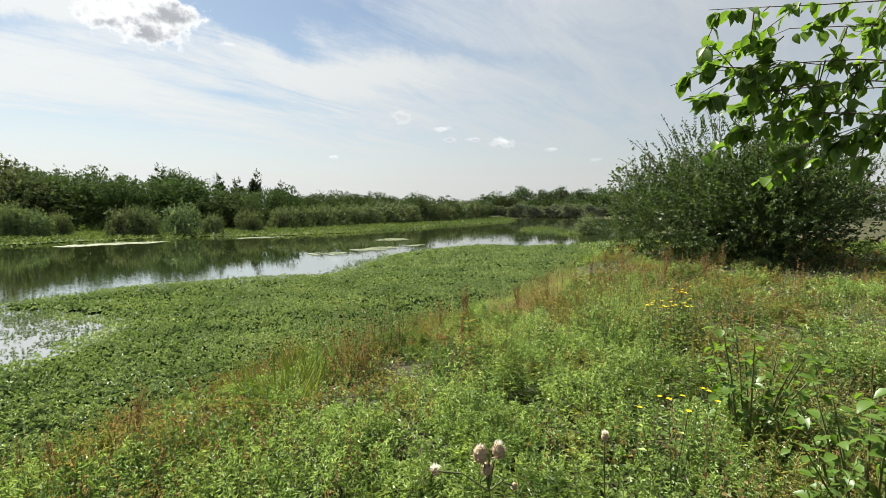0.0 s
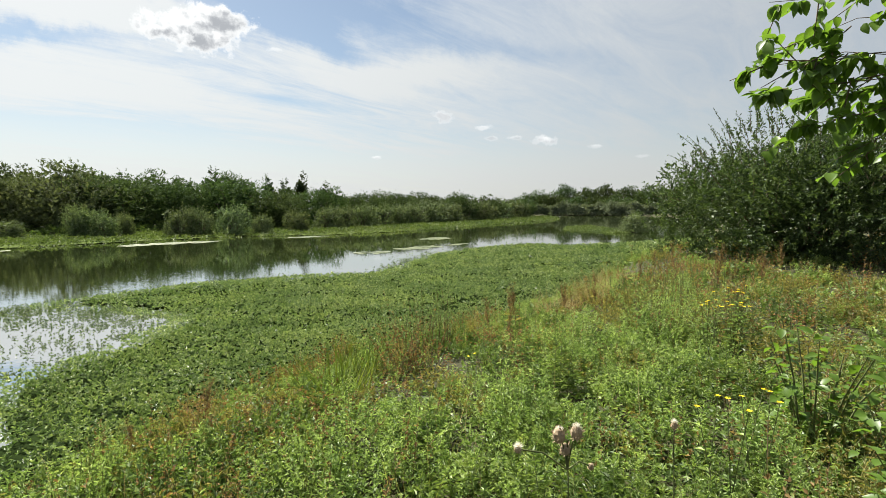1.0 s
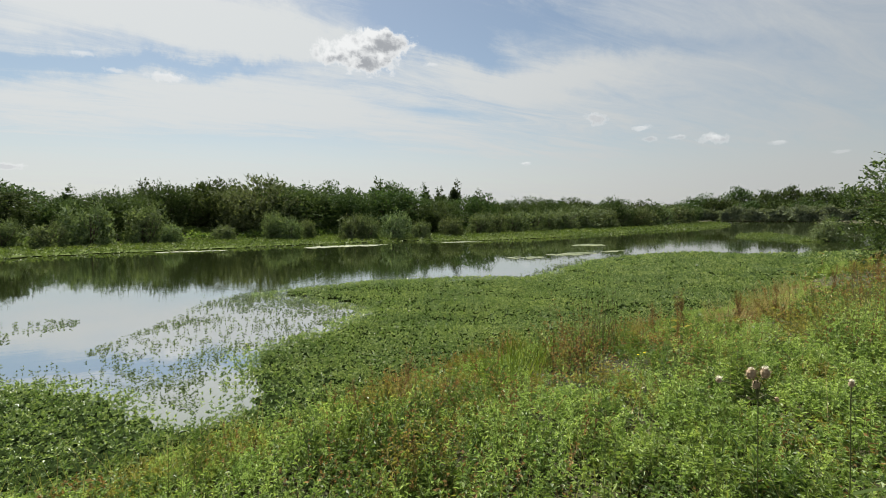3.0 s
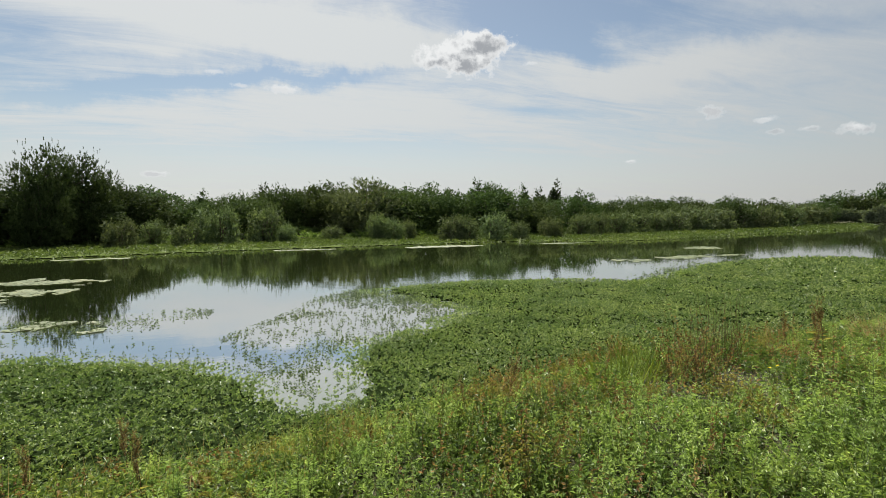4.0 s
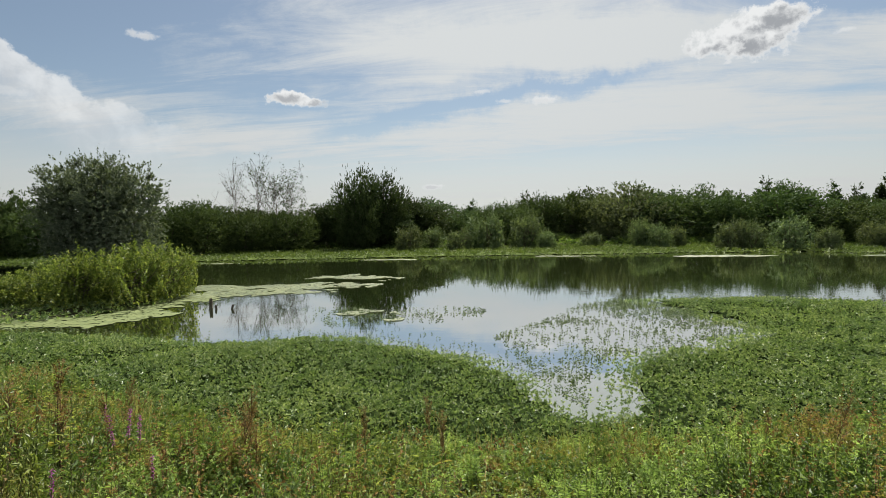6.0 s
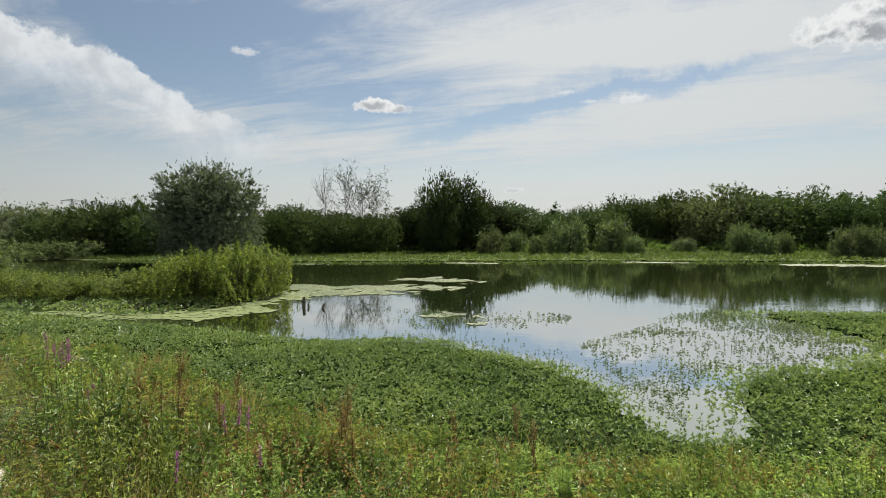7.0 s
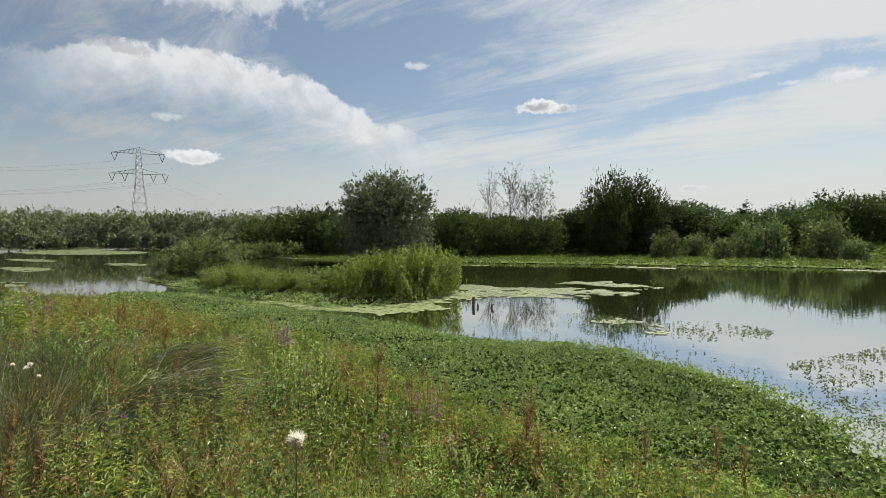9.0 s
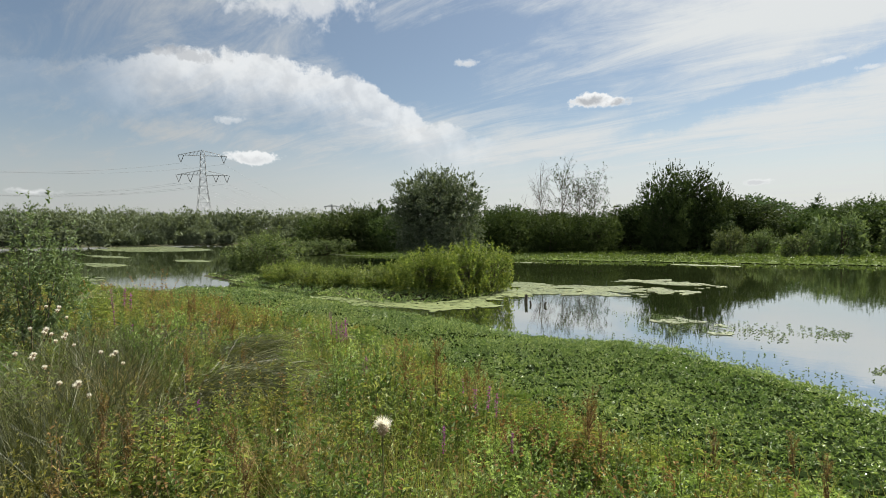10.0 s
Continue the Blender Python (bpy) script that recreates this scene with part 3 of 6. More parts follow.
def carpet(name, poly, density, size, mat, label, lift=0.0, flat=0.72, seed=3, whorl=5):
    """A floating carpet of leaves, whorl by whorl, humped and with gaps."""
    r = np.random.default_rng(seed)
    x, y = scatter(poly, density, r)
    k = len(x)
    s = np.repeat(size(np.hypot(x, y)), whorl)
    fringe = np.clip(edge_distance(x, y, poly) / 0.9, 0.25, 1)
    z = (mat_height(x, y) + r.uniform(-0.07, 0.07, k)) * fringe + lift
    lean = r.normal(0, 0.35, (k, 2))
    ang = (r.uniform(0, 2 * np.pi, (k, 1)) + np.arange(whorl) * 2.4 + r.normal(0, 0.3, (k, whorl))).ravel()
    tilt = r.normal(flat, 0.42, k * whorl)
    along = np.stack([np.cos(ang) * np.cos(tilt), np.sin(ang) * np.cos(tilt), np.sin(tilt)], 1)
    along[:, :2] += np.repeat(lean, whorl, 0)
    base = np.repeat(np.stack([x, y, z], 1), whorl, 0)
    base[:, 2] -= np.tile(np.arange(whorl), k) * s * 0.10
    v, f = leaves(base, along, s * r.uniform(0.7, 1.3, len(s)), s * r.uniform(0.40, 0.6, len(s)), 0.2, 0.2, r)
    return tagged(new(name, mesh_from(name, v, f, mat)), label, "water plants", kind="stuff")


MAT_RIM = MAT_EDGE + MAT_EDGE[-2:0:-1]


def near_density(x, y):
    d = np.hypot(x, y)
    thin = 0.45 + 0.55 * np.clip((grain(x, y, 0.42, 1) * 0.8 + grain(x, y, 0.2, 6) * 0.4 + 0.5 * grain(x, y, 2.5, 9) - 0.45) * 2.2, 0, 1)
    thin = thin * np.clip(edge_distance(x, y, MAT_RIM) / 0.9 + 0.9 * (grain(x, y, 0.6, 15) - 0.4), 0.10, 1)
    return np.interp(d, [5, 7, 9, 12, 16, 22, 30, 45], [620, 600, 520, 360, 215, 95, 36, 14]) * thin


# Added sheet under the leaves; its dark colour paints the shade in their gaps
bed("plant_mat_bed", NEAR_MAT, 0.22, 0.025, 0.6, MAT_BED, "tangle of stems under a floating plant carpet, painted near-black as shade", "water plants")
carpet("island_plant_carpet", [(-29, 12.6), (-24, 11.8), (-20.5, 11.2), (-17, 10.9), (-12.6, 10.9), (-11.2, 12.0), (-10.9, 14.6), (-12.6, 18.3), (-20, 18.5), (-31.5, 17.5)], 60, lambda d: 0.085 + 0 * d, MAT_LEAF,
       "low green water weed round the island shrubs", 0.04, 0.55, 6, 5)
carpet("floating_plant_carpet", NEAR_MAT, near_density, lambda d: np.interp(d, [5, 10, 16, 25, 45], [0.035, 0.042, 0.055, 0.088, 0.18]), MAT_LEAF,
       "glossy green carpet of water weed floating along the shore")
bed("bank_mat_bed", FAR_MAT, 0.6, 0.035, 0.8, BANK_BED, "yellow-green floating mat along the far shore", "water plants")
carpet("bank_plant_carpet", FAR_MAT, 7.0, lambda d: np.interp(d, [35, 60, 130], [0.19, 0.27, 0.6]), BANK_LEAF,
       "yellow-green low water plants fringing the far shore", 0.03, 0.4, 4, 4)
bed("islet_mat_bed", ISLET, 0.5, 0.035, 0.6, BANK_BED, "low green islet of floating plants", "water plants")
carpet("islet_plant_carpet", ISLET, 14, lambda d: 0.20 + 0 * d, BANK_LEAF, "low green islet of floating plants in open water", 0.0, 0.3, 5)


def shoots(name, x, y, label, seed, size=0.034, mat=None):
    """Loose shoots that break the water singly: a short stalk with a few small leaves, each at its own slant."""
    r = np.random.default_rng(seed)
    k = 4
    far = np.interp(np.hypot(x, y), [8, 16, 30], [1, 1.25, 2.0])
    foot = np.stack([x, y, np.full(len(x), -0.02)], 1)
    top = foot + np.stack([r.normal(0, 0.014, len(x)), r.normal(0, 0.014, len(x)), r.uniform(0.025, 0.055, len(x)) * far], 1)
    sv, sf = blades(foot, top, 0.003 * far, 0.0, r, 1)
    base = np.repeat(foot, k, 0) + np.repeat(top - foot, k, 0) * r.uniform(0.6, 1.0, (len(x) * k, 1))
    ang, tilt = r.uniform(0, 2 * np.pi, len(base)), r.uniform(-0.1, 1.1, len(base))
    along = np.stack([np.cos(ang) * np.cos(tilt), np.sin(ang) * np.cos(tilt), np.sin(tilt)], 1)
    big = np.repeat(far, k) * size
    v, f = leaves(base, along, big * r.uniform(0.6, 1.3, len(base)), big * r.uniform(0.35, 0.6, len(base)), 0.2, 0.1, r)
    v, f, _ = join((sv, sf), (v, f))
    return tagged(new(name, mesh_from(name, v, f, mat or SHOOT)), label, "water plants", kind="stuff")


rs = np.random.default_rng(21)
x, y = scatter(SPARSE, 190.0, rs)
keep = rs.uniform(size=len(x)) < np.clip((grain(x, y, 1.1, 12) * 1.0 + grain(x, y, 0.4, 13) * 0.8 - 0.55) * 1.4, 0.14, 0.9)
shoots("emergent_shoots", x[keep], y[keep], "loose green shoots poking out of open water", 22, 0.036)
x, y = scatter(TUFTS, 150.0, rs)
keep = rs.uniform(size=len(x)) < np.clip((grain(x, y, 1.0, 16) * 0.7 + grain(x, y, 0.4, 17) * 0.9 - 0.50) * 1.2, 0.10, 0.75)
shoots("emergent_shoots", x[keep], y[keep], "scattered shoots in open water", 23, 0.036)
x, y = scatter([(-24, 6), (30, 6), (30, 20), (-24, 20)], 150.0, rs)
out = ~inside(x, y, NEAR_MAT)
x, y = x[out], y[out]
gap = edge_distance(x, y, MAT_RIM)
keep = (rs.uniform(size=len(x)) < 0.8 * np.exp(-gap / (0.12 + 0.5 * grain(x, y, 1.7, 18) ** 2))) & inside(x, y, POND)
shoots("fringe_shoots", x[keep], y[keep], "ragged fringe of shoots along the plant carpet", 24)


def film(name, poly, mat, label, cell=0.22, z=0.008, hole=0.42, seed=0, square=1.0):
    """A thin skin of algae or pads on the water with a ragged rim and gaps."""
    px, py = np.array(poly).T
    gx, gy = np.arange(px.min() - 0.5, px.max() + 0.5, cell), np.arange(py.min() - 0.5, py.max() + 0.5, cell)
    X, Y = np.meshgrid(gx, gy)
    e = edge_distance(X, Y, poly) * np.where(inside(X, Y, poly), 1, -1)
    ok = (e + 0.9 * (grain(X, Y, 0.9, seed) - 0.5) + 0.5 * (grain(X, Y, 0.33, seed + 1) - 0.5) > 0.05) & (grain(X, Y, 0.8, seed + 2) * 0.6 + grain(X, Y, 0.3, seed + 3) * 0.4 > hole)
    cx, cy = X[ok], Y[ok]
    k = 6
    ang = np.arange(k) * 2 * np.pi / k
    r = np.random.default_rng(seed)
    rad = cell * r.uniform(0.5, 0.95, (len(cx), k))
    turn = r.uniform(0, 1, (len(cx), 1))
    cx, cy = cx + r.uniform(-0.3, 0.3, len(cx)) * cell, cy + r.uniform(-0.3, 0.3, len(cx)) * cell
    lift = z + r.uniform(0, 0.012, (len(cx), 1))
    v = np.stack([cx[:, None] + rad * np.cos(ang + turn), cy[:, None] + rad * np.sin(ang + turn), np.broadcast_to(lift, rad.shape)], -1).reshape(-1, 3)
    f = np.arange(len(cx))[:, None] * k + np.arange(k)
    return tagged(new(name, mesh_from(name, v, f, mat)), label, "algae", kind="stuff")


film("algae_film", [(-16, 10.6), (-12.5, 10.2), (-10, 10.9), (-9.2, 12.6), (-10.2, 13.4), (-9.8, 15), (-11, 17), (-12.8, 16.5), (-11.6, 13.6), (-12, 12), (-15, 11.4)], ALGAE, "yellow-green algae film on water beside the island", 0.16, 0.006, 0.22, 31)
film("pad_patch", [(-12.8, 16), (-12.8, 19), (-9.6, 19.4), (-8.2, 20.4), (-5.4, 19.9), (-5.6, 18.7), (-6.9, 17.1), (-8.2, 16.4), (-11, 15)], PAD_LEAF, "pale patch of floating pads by the island", 0.10, 0.008, 0.40, 33)
film("pad_patch", [(-9.6, 22.0), (-9.1, 23.4), (-7.8, 24.2), (-5.6, 22.8), (-5.4, 21.2), (-7.1, 21.8)], PAD_LEAF, "pale curved raft of floating pads", 0.10, 0.008, 0.38, 35)
film("pad_patch", [(-4.9, 13.1), (-4.4, 13.7), (-3.4, 13.3), (-2.6, 12.8), (-3.2, 12.0), (-3.7, 11.4), (-4.3, 12.1)], PAD_LEAF, "loose scatter of pale floating pads among shoots", 0.08, 0.006, 0.56, 37)
for k, (x, y, a, b) in enumerate([(29, 26.6, 1.5, 1.1), (21.8, 21, 1.9, 0.8), (18.3, 20.7, 1.1, 0.6), (25.3, 21.2, 1.1, 0.6), (13.5, 36.5, 3.4, 1.0), (3.5, 37.4, 2.2, 0.6),
                                  (-9, 34.6, 2.2, 0.5), (-90, 31, 17, 6.5), (-110, 36, 14, 5), (-65, 17.8, 6.5, 1.1), (-47, 12.4, 4.2, 1.1), (-46.5, 19.2, 3.2, 1.0), (-33, 7.6, 2.2, 0.7), (-48, 33.5, 9, 1.2), (24, 36, 2, 0.6), (-20, 31.5, 2.0, 0.4)]):
    ring = [(x + a * math.cos(w), y + b * math.sin(w)) for w in np.arange(12) * math.pi / 6]
    film("pad_patch", ring, PAD_LEAF, "small pale raft of floating pads", 0.22, 0.008, 0.25, 40 + 4 * k)

# ---- trees and shrubs ----


def limb_paths(r, height, spread, count, start=0.1, bow=0.35):
    """Limbs that leave the trunk and bow outwards and up."""
    ang = r.uniform(0, 2 * np.pi, count)
    z0 = r.uniform(start, 0.45, count) * height
    reach = r.uniform(0.35, 0.9, count) * spread
    z1 = z0 + r.uniform(0.25, 0.6, count) * (height - z0)
    t = np.linspace(0, 1, 5)
    out = reach[:, None] * t ** 0.8
    z = z0[:, None] + (z1 - z0)[:, None] * t ** (1 + bow)
    p = np.stack([np.cos(ang)[:, None] * out, np.sin(ang)[:, None] * out, z], -1)
    p[:, 1:] += r.normal(0, 0.04 * spread, (count, 4, 3))
    return p


def shoot_crown(r, height, width, shoots, per, leaf, upright=0.7, bottom=0.0, lobes=7, shoot=0.22, depth=0.35, ragged=0.12, fine=True, box=2.0, tufts=0, tuft=0.085):
    """A crown of leafy shoots: tips lie on an uneven dome made of several lobes, shoots point outwards and up."""
    la = r.uniform(0, 2 * np.pi, lobes)
    lr = r.uniform(0.15, 0.32, lobes) * width
    lz = r.uniform(0.22, 0.60, lobes) * height
    lc = np.stack([np.cos(la) * lr, np.sin(la) * lr, lz], 1)
    ls = np.stack([r.uniform(0.24, 0.36, lobes) * width] * 2 + [np.minimum(r.uniform(0.34, 0.5, lobes) * height, height - lz)], 1)
    dome = height * np.clip(1 - (lr / (0.46 * width)) ** box, 0.2, 1) ** (1 / box) * r.uniform(0.86, 1.0, lobes)
    ls[:, 2] = np.maximum(np.minimum(ls[:, 2], dome - lz), 0.12 * height)
    lc[:, 2] = np.minimum(lz, dome - 0.12 * height)
    lc[0], ls[0] = (0, 0, 0.5 * height), (0.3 * width, 0.3 * width, 0.5 * height)
    k = r.integers(0, lobes, shoots)
    d = unit(r.normal(size=(shoots, 3)) * np.array([1, 1, 0.9]) + np.array([0, 0, 0.25]))
    deep = r.uniform(0, 1, (shoots, 1)) ** 1.4
    tip = lc[k] + d * ls[k] * (1 - depth * deep)
    if tufts:
        # Most shoots gather in rounded tufts on the crown's surface, with dark hollows between
        kt = r.integers(0, lobes, tufts)
        dt = unit(r.normal(size=(tufts, 3)) * np.array([1, 1, 0.9]) + np.array([0, 0, 0.3]))
        ct = lc[kt] + dt * ls[kt] * (0.90 - 0.35 * r.uniform(0, 1, (tufts, 1)))
        rt_ = tuft * width * r.uniform(0.65, 1.4, tufts)
        j = r.integers(0, tufts, shoots)
        own_ = r.uniform(size=shoots) < 0.58
        off = unit(r.normal(size=(shoots, 3)) + dt[j] * 0.8 + np.array([0, 0, 0.45])) * (rt_[j] * r.uniform(0.5, 1.0, shoots))[:, None]
        tip = np.where(own_[:, None], ct[j] + off * [1, 1, 0.8], tip)
        d = np.where(own_[:, None], unit(off), d)
        deep = np.where(own_[:, None], deep * 0.15, 0.15 + 0.85 * deep)
        # A skirt of low growth about the foot
        low = (r.uniform(size=shoots) < 0.12)[:, None]
        ang, rad = r.uniform(0, 2 * np.pi, shoots), 0.42 * width * np.sqrt(r.uniform(0, 1, shoots))
        tip = np.where(low, np.stack([np.cos(ang) * rad, np.sin(ang) * rad, height * r.uniform(0.04, 0.32, shoots)], 1), tip)
        deep = np.where(low, 0.5, deep)
    tip[:, 2] += np.abs(r.normal(0, ragged, shoots)) * height * 0.5 * (d[:, 2] > 0.2)
    tip[:, 2] = np.maximum(tip[:, 2], bottom * height + r.uniform(0, 0.15, shoots) * height)
    way_ = unit(d * (1 - upright) + np.array([0, 0, upright]) + r.normal(0, 0.18, (shoots, 3)))
    length = shoot * height * r.uniform(0.5, 1.2, (shoots, 1))
    root = tip - way_ * length
    root[:, 2] = np.maximum(root[:, 2], 0.02)
    f = r.uniform(0.05, 1.0, (shoots, per, 1))
    at = (root[:, None] + (tip - root)[:, None] * f).reshape(-1, 3)
    along = unit(np.repeat(way_, per, 0) * 0.8 + r.normal(0, 0.6, (shoots * per, 3)))
    size = leaf * r.uniform(0.6, 1.3, len(at))
    if not fine:
        size = size * (0.62 + 1.9 * np.repeat(deep.ravel(), per) ** 1.5)
    if fine:
        v, fc = leaves(at, along, size, size * r.uniform(0.36, 0.55, len(at)), 0.2, 0.2, r)
        return v, fc, root, tip
    v, fc = flakes(at, along, size, size * r.uniform(0.36, 0.55, len(at)), np.repeat(unit(d + np.array([0, 0, 0.2])), per, 0), r)
    return v, fc, root, tip


def woody(name, seed, height, width, shoots, per, leaf, mat, trunk_r, upright=0.7, bottom=0.03, stems=5, lobes=7, shoot=0.22, depth=0.4, ragged=0.12, slim=0.4, fine=False, box=2.0, tufts=0, tuft=0.085):
    """Meshes of one shrub or tree: wood (trunk, limbs, some bare twigs) and crown."""
    r = np.random.default_rng(seed)
    v, f, root, tip = shoot_crown(r, height, width, shoots, per, leaf, upright, bottom, lobes, shoot, depth, ragged, fine, box, tufts, tuft)
    crown = mesh_from(name + "_crown", v, f, mat)
    if stems == 1:
        t = np.linspace(0, 1, 6)
        trunk = np.stack([0.1 * np.sin(t * 3) * width * 0.2, 0.06 * np.cos(t * 4) * width * 0.2, t * height * 0.72], 1)[None]
        trunk[:, 0, 2] = -0.15
        pieces = [tubes(trunk, trunk_r * (1 - 0.8 * t)[None], 8)]
        limbs = limb_paths(r, height, width * 0.45, 14, 0.22)
    else:
        a = r.uniform(0, 2 * np.pi, stems)
        t = np.linspace(0, 1, 5)
        lean = r.uniform(0.08, 0.3, stems) * width
        p = np.stack([np.cos(a)[:, None] * (0.12 + lean[:, None] * t), np.sin(a)[:, None] * (0.12 + lean[:, None] * t), (t * height * 0.75)[None] * r.uniform(0.7, 1, (stems, 1))], -1)
        p[:, 0, 2] = -0.15
        pieces = [tubes(p, trunk_r * slim * (1 - 0.8 * t)[None] * r.uniform(0.7, 1.2, (stems, 1)), 6)]
        limbs = limb_paths(r, height, width * 0.42, 10, 0.1)
    tt = np.linspace(1, 0.15, 5)
    pieces.append(tubes(limbs, trunk_r * 0.35 * tt[None] * r.uniform(0.6, 1, (len(limbs), 1)), 5))
    pick = r.choice(len(root), min(len(root), 40), replace=False)
    pieces.append(tubes(np.stack([root[pick], tip[pick]], 1), np.broadcast_to([trunk_r * 0.07, trunk_r * 0.02], (len(pick), 2)), 3))
    trunk_v, trunk_f = pieces[0]
    wood = mesh_from(name + "_wood", trunk_v, trunk_f, BARK, smooth=True)
    v, f, _ = join(*pieces[1:])
    return wood, mesh_from(name + "_branches", v, f, BARK, smooth=True), crown, stems


def plant(kind, name, x, y, height, width, label, category, group="", turn=None, base=None):
    """Sets a shrub or tree of one kind into the plan, scaled to its height and width."""
    wood, branches, crown, stems, h0, w0 = kind
    z = base if base is not None else float(land(np.array([x]), np.array([y]))[0])
    z = max(z, 0.02)
    m = Matrix.LocRotScale((x, y, z - 0.03), Euler((0, 0, turn if turn is not None else rng.uniform(0, 6.28))), (width / w0, width / w0, height / h0))
    thing = tagged(empty(name, m), label, category, group)
    if stems == 1:
        part("trunk", wood, thing)
    else:
        tagged(part("stem_tuft", wood, thing), kind="stuff")
    tagged(part("branch_tangle", branches, thing), kind="stuff")
    part("crown", crown, thing)
    return thing


def kind(seed, h, w, *args, **kw):
    return (*woody("plant%d" % seed, seed, h, w, *args, **kw), h, w)


WILLOWS = [kind(100 + k, 6.0, 7.0, 4300, 6, 0.165, WILLOW, 0.18, upright=0.4, stems=6, lobes=14, shoot=0.055, ragged=0.02, box=2.6, tufts=75, tuft=0.095) for k in range(4)]
GREYS = [kind(110 + k, 6.0, 7.0, 4300, 6, 0.165, WILLOW_GREY, 0.18, upright=0.5, stems=6, lobes=13, shoot=0.08, ragged=0.02, box=2.6, tufts=75, tuft=0.085) for k in range(2)]
REAR = [kind(105 + k, 6.0, 7.0, 1900, 5, 0.235, WILLOW, 0.18, upright=0.3, stems=6, lobes=14, shoot=0.06, ragged=0.015, box=2.6, tufts=50, tuft=0.10) for k in range(2)]
DARKS = [kind(120 + k, 6.5, 6.0, 3800, 6, 0.165, POPLAR, 0.2, upright=0.3, stems=1, lobes=15, shoot=0.045, ragged=0.015, box=2.6, tufts=60, tuft=0.105) for k in range(3)]
BUSHES = [kind(130 + k, 3.0, 3.0, 560, 11, 0.14, WILLOW_GREY, 0.09, upright=0.86, stems=8, lobes=9, shoot=0.36, ragged=0.16, box=3.0, tufts=16, tuft=0.15) for k in range(3)]
SPIRE = kind(140, 7.0, 2.4, 420, 12, 0.20, POPLAR, 0.12, upright=0.5, stems=1, lobes=5, shoot=0.12)

# Skyline of the woods across the water: azimuth and elevation in degrees
SKYLINE = [(-36, 3.2), (-33.3, 3.2), (-28.9, 2.5), (-25.2, 3.0), (-21.4, 3.0), (-12, 3.8), (-9, 3.1), (-6.3, 2.8), (-4, 2.7), (0, 3.3), (3.6, 3.1), (5.8, 3.7), (9.2, 4.6), (11.4, 4.6), (15.1, 4.1), (21.3, 3.6), (24.5, 4.1),
           (28, 3.3), (30.8, 2.7), (36, 2.4), (40.1, 1.9), (44.8, 1.5), (48.7, 1.9), (52, 1.3), (56.4, 1.3), (60, 1.4), (64, 1.6), (70, 1.6)]


def wood_top(az, d):
    el = np.interp(az, [s[0] for s in SKYLINE], [s[1] for s in SKYLINE])
    return 2.3 + d * math.tan(radians(el))


def polar(az, d):
    return d * math.sin(radians(az)), d * math.cos(radians(az))


r2 = np.random.default_rng(55)
for row, (near, step) in enumerate(((0.0, 4.6), (9.0, 6.6))):
    az = -34.0
    while az < 57:
        d = float(np.interp(az, [-36, -20, -8, 5, 24, 37, 45, 52, 60], [58, 57, 60, 62, 62, 70, 80, 95, 128])) + near + r2.uniform(-4, 4)
        x, y = polar(az, d)
        h = wood_top(az, d) * r2.uniform(0.84, 1.06) * (0.92 if az < 2 else 1.0) - 0.1
        pickk = r2.uniform()
        if az < -9 or (-6 < az < 3):
            some, label = (DARKS[int(r2.integers(3))], "dark green broadleaf tree in the far bank's thicket") if pickk < 0.55 else (WILLOWS[int(r2.integers(4))], "dense green willow on the far bank")
        else:
            some, label = (WILLOWS[int(r2.integers(4))], "dense green willow on the far bank") if pickk < 0.72 else (GREYS[int(r2.integers(2))], "grey-green willow on the far bank")
        if row == 1:
            some, label = REAR[int(r2.integers(2))], "dense green willow deep in the far wood"
        plant(some, "willow_tree" if some in REAR or some in WILLOWS or some in GREYS else "broadleaf_tree", x, y, h, h * r2.uniform(1.2, 1.75) + 0.6, label, "tree", "trees of the far bank")
        az += step * 60 / d * r2.uniform(0.8, 1.2)

# Bushes standing in front of the woods: azimuth, distance, height, width
for az, d, h, w in [(-12, 47, 2.7, 2.6), (-6.2, 47, 2.1, 2.8), (-3.3, 49, 3.9, 4.2), (1.2, 49, 3.7, 3.9), (3.4, 48, 2.0, 2.4), (13.1, 51, 3.1, 2.6), (14.9, 50, 2.4, 2.8), (16.6, 51, 2.3, 1.8),
                    (21.4, 48, 2.8, 2.7), (23.2, 48, 2.6, 2.4), (26.2, 48, 3.0, 3.2), (28.9, 48, 2.0, 2.0), (32.4, 54, 2.4, 2.8), (35.4, 59, 2.8, 3.6), (37.5, 61, 2.9, 3.2), (39.2, 63, 3.1, 4.0), (41.5, 67, 3.1, 4.4),
                    (43.2, 70, 3.2, 4.2), (45.0, 73, 3.4, 4.6), (46.8, 77, 3.8, 5.6), (48.6, 80, 3.6, 5.6), (50.4, 85, 3.8, 6.0), (52.5, 91, 3.7, 6.0), (54.4, 98, 4.0, 7.0), (56.0, 108, 4.2, 6.6), (-9.5, 50, 2.4, 3.0), (8, 52, 1.6, 2.6)]:
    x, y = polar(az, d)
    plant(BUSHES[int(r2.integers(3))], "willow_bush", x, y, h, w, "upright grey-green willow bush at the far waterside", "bush", "bushes of the far bank", base=0.08)

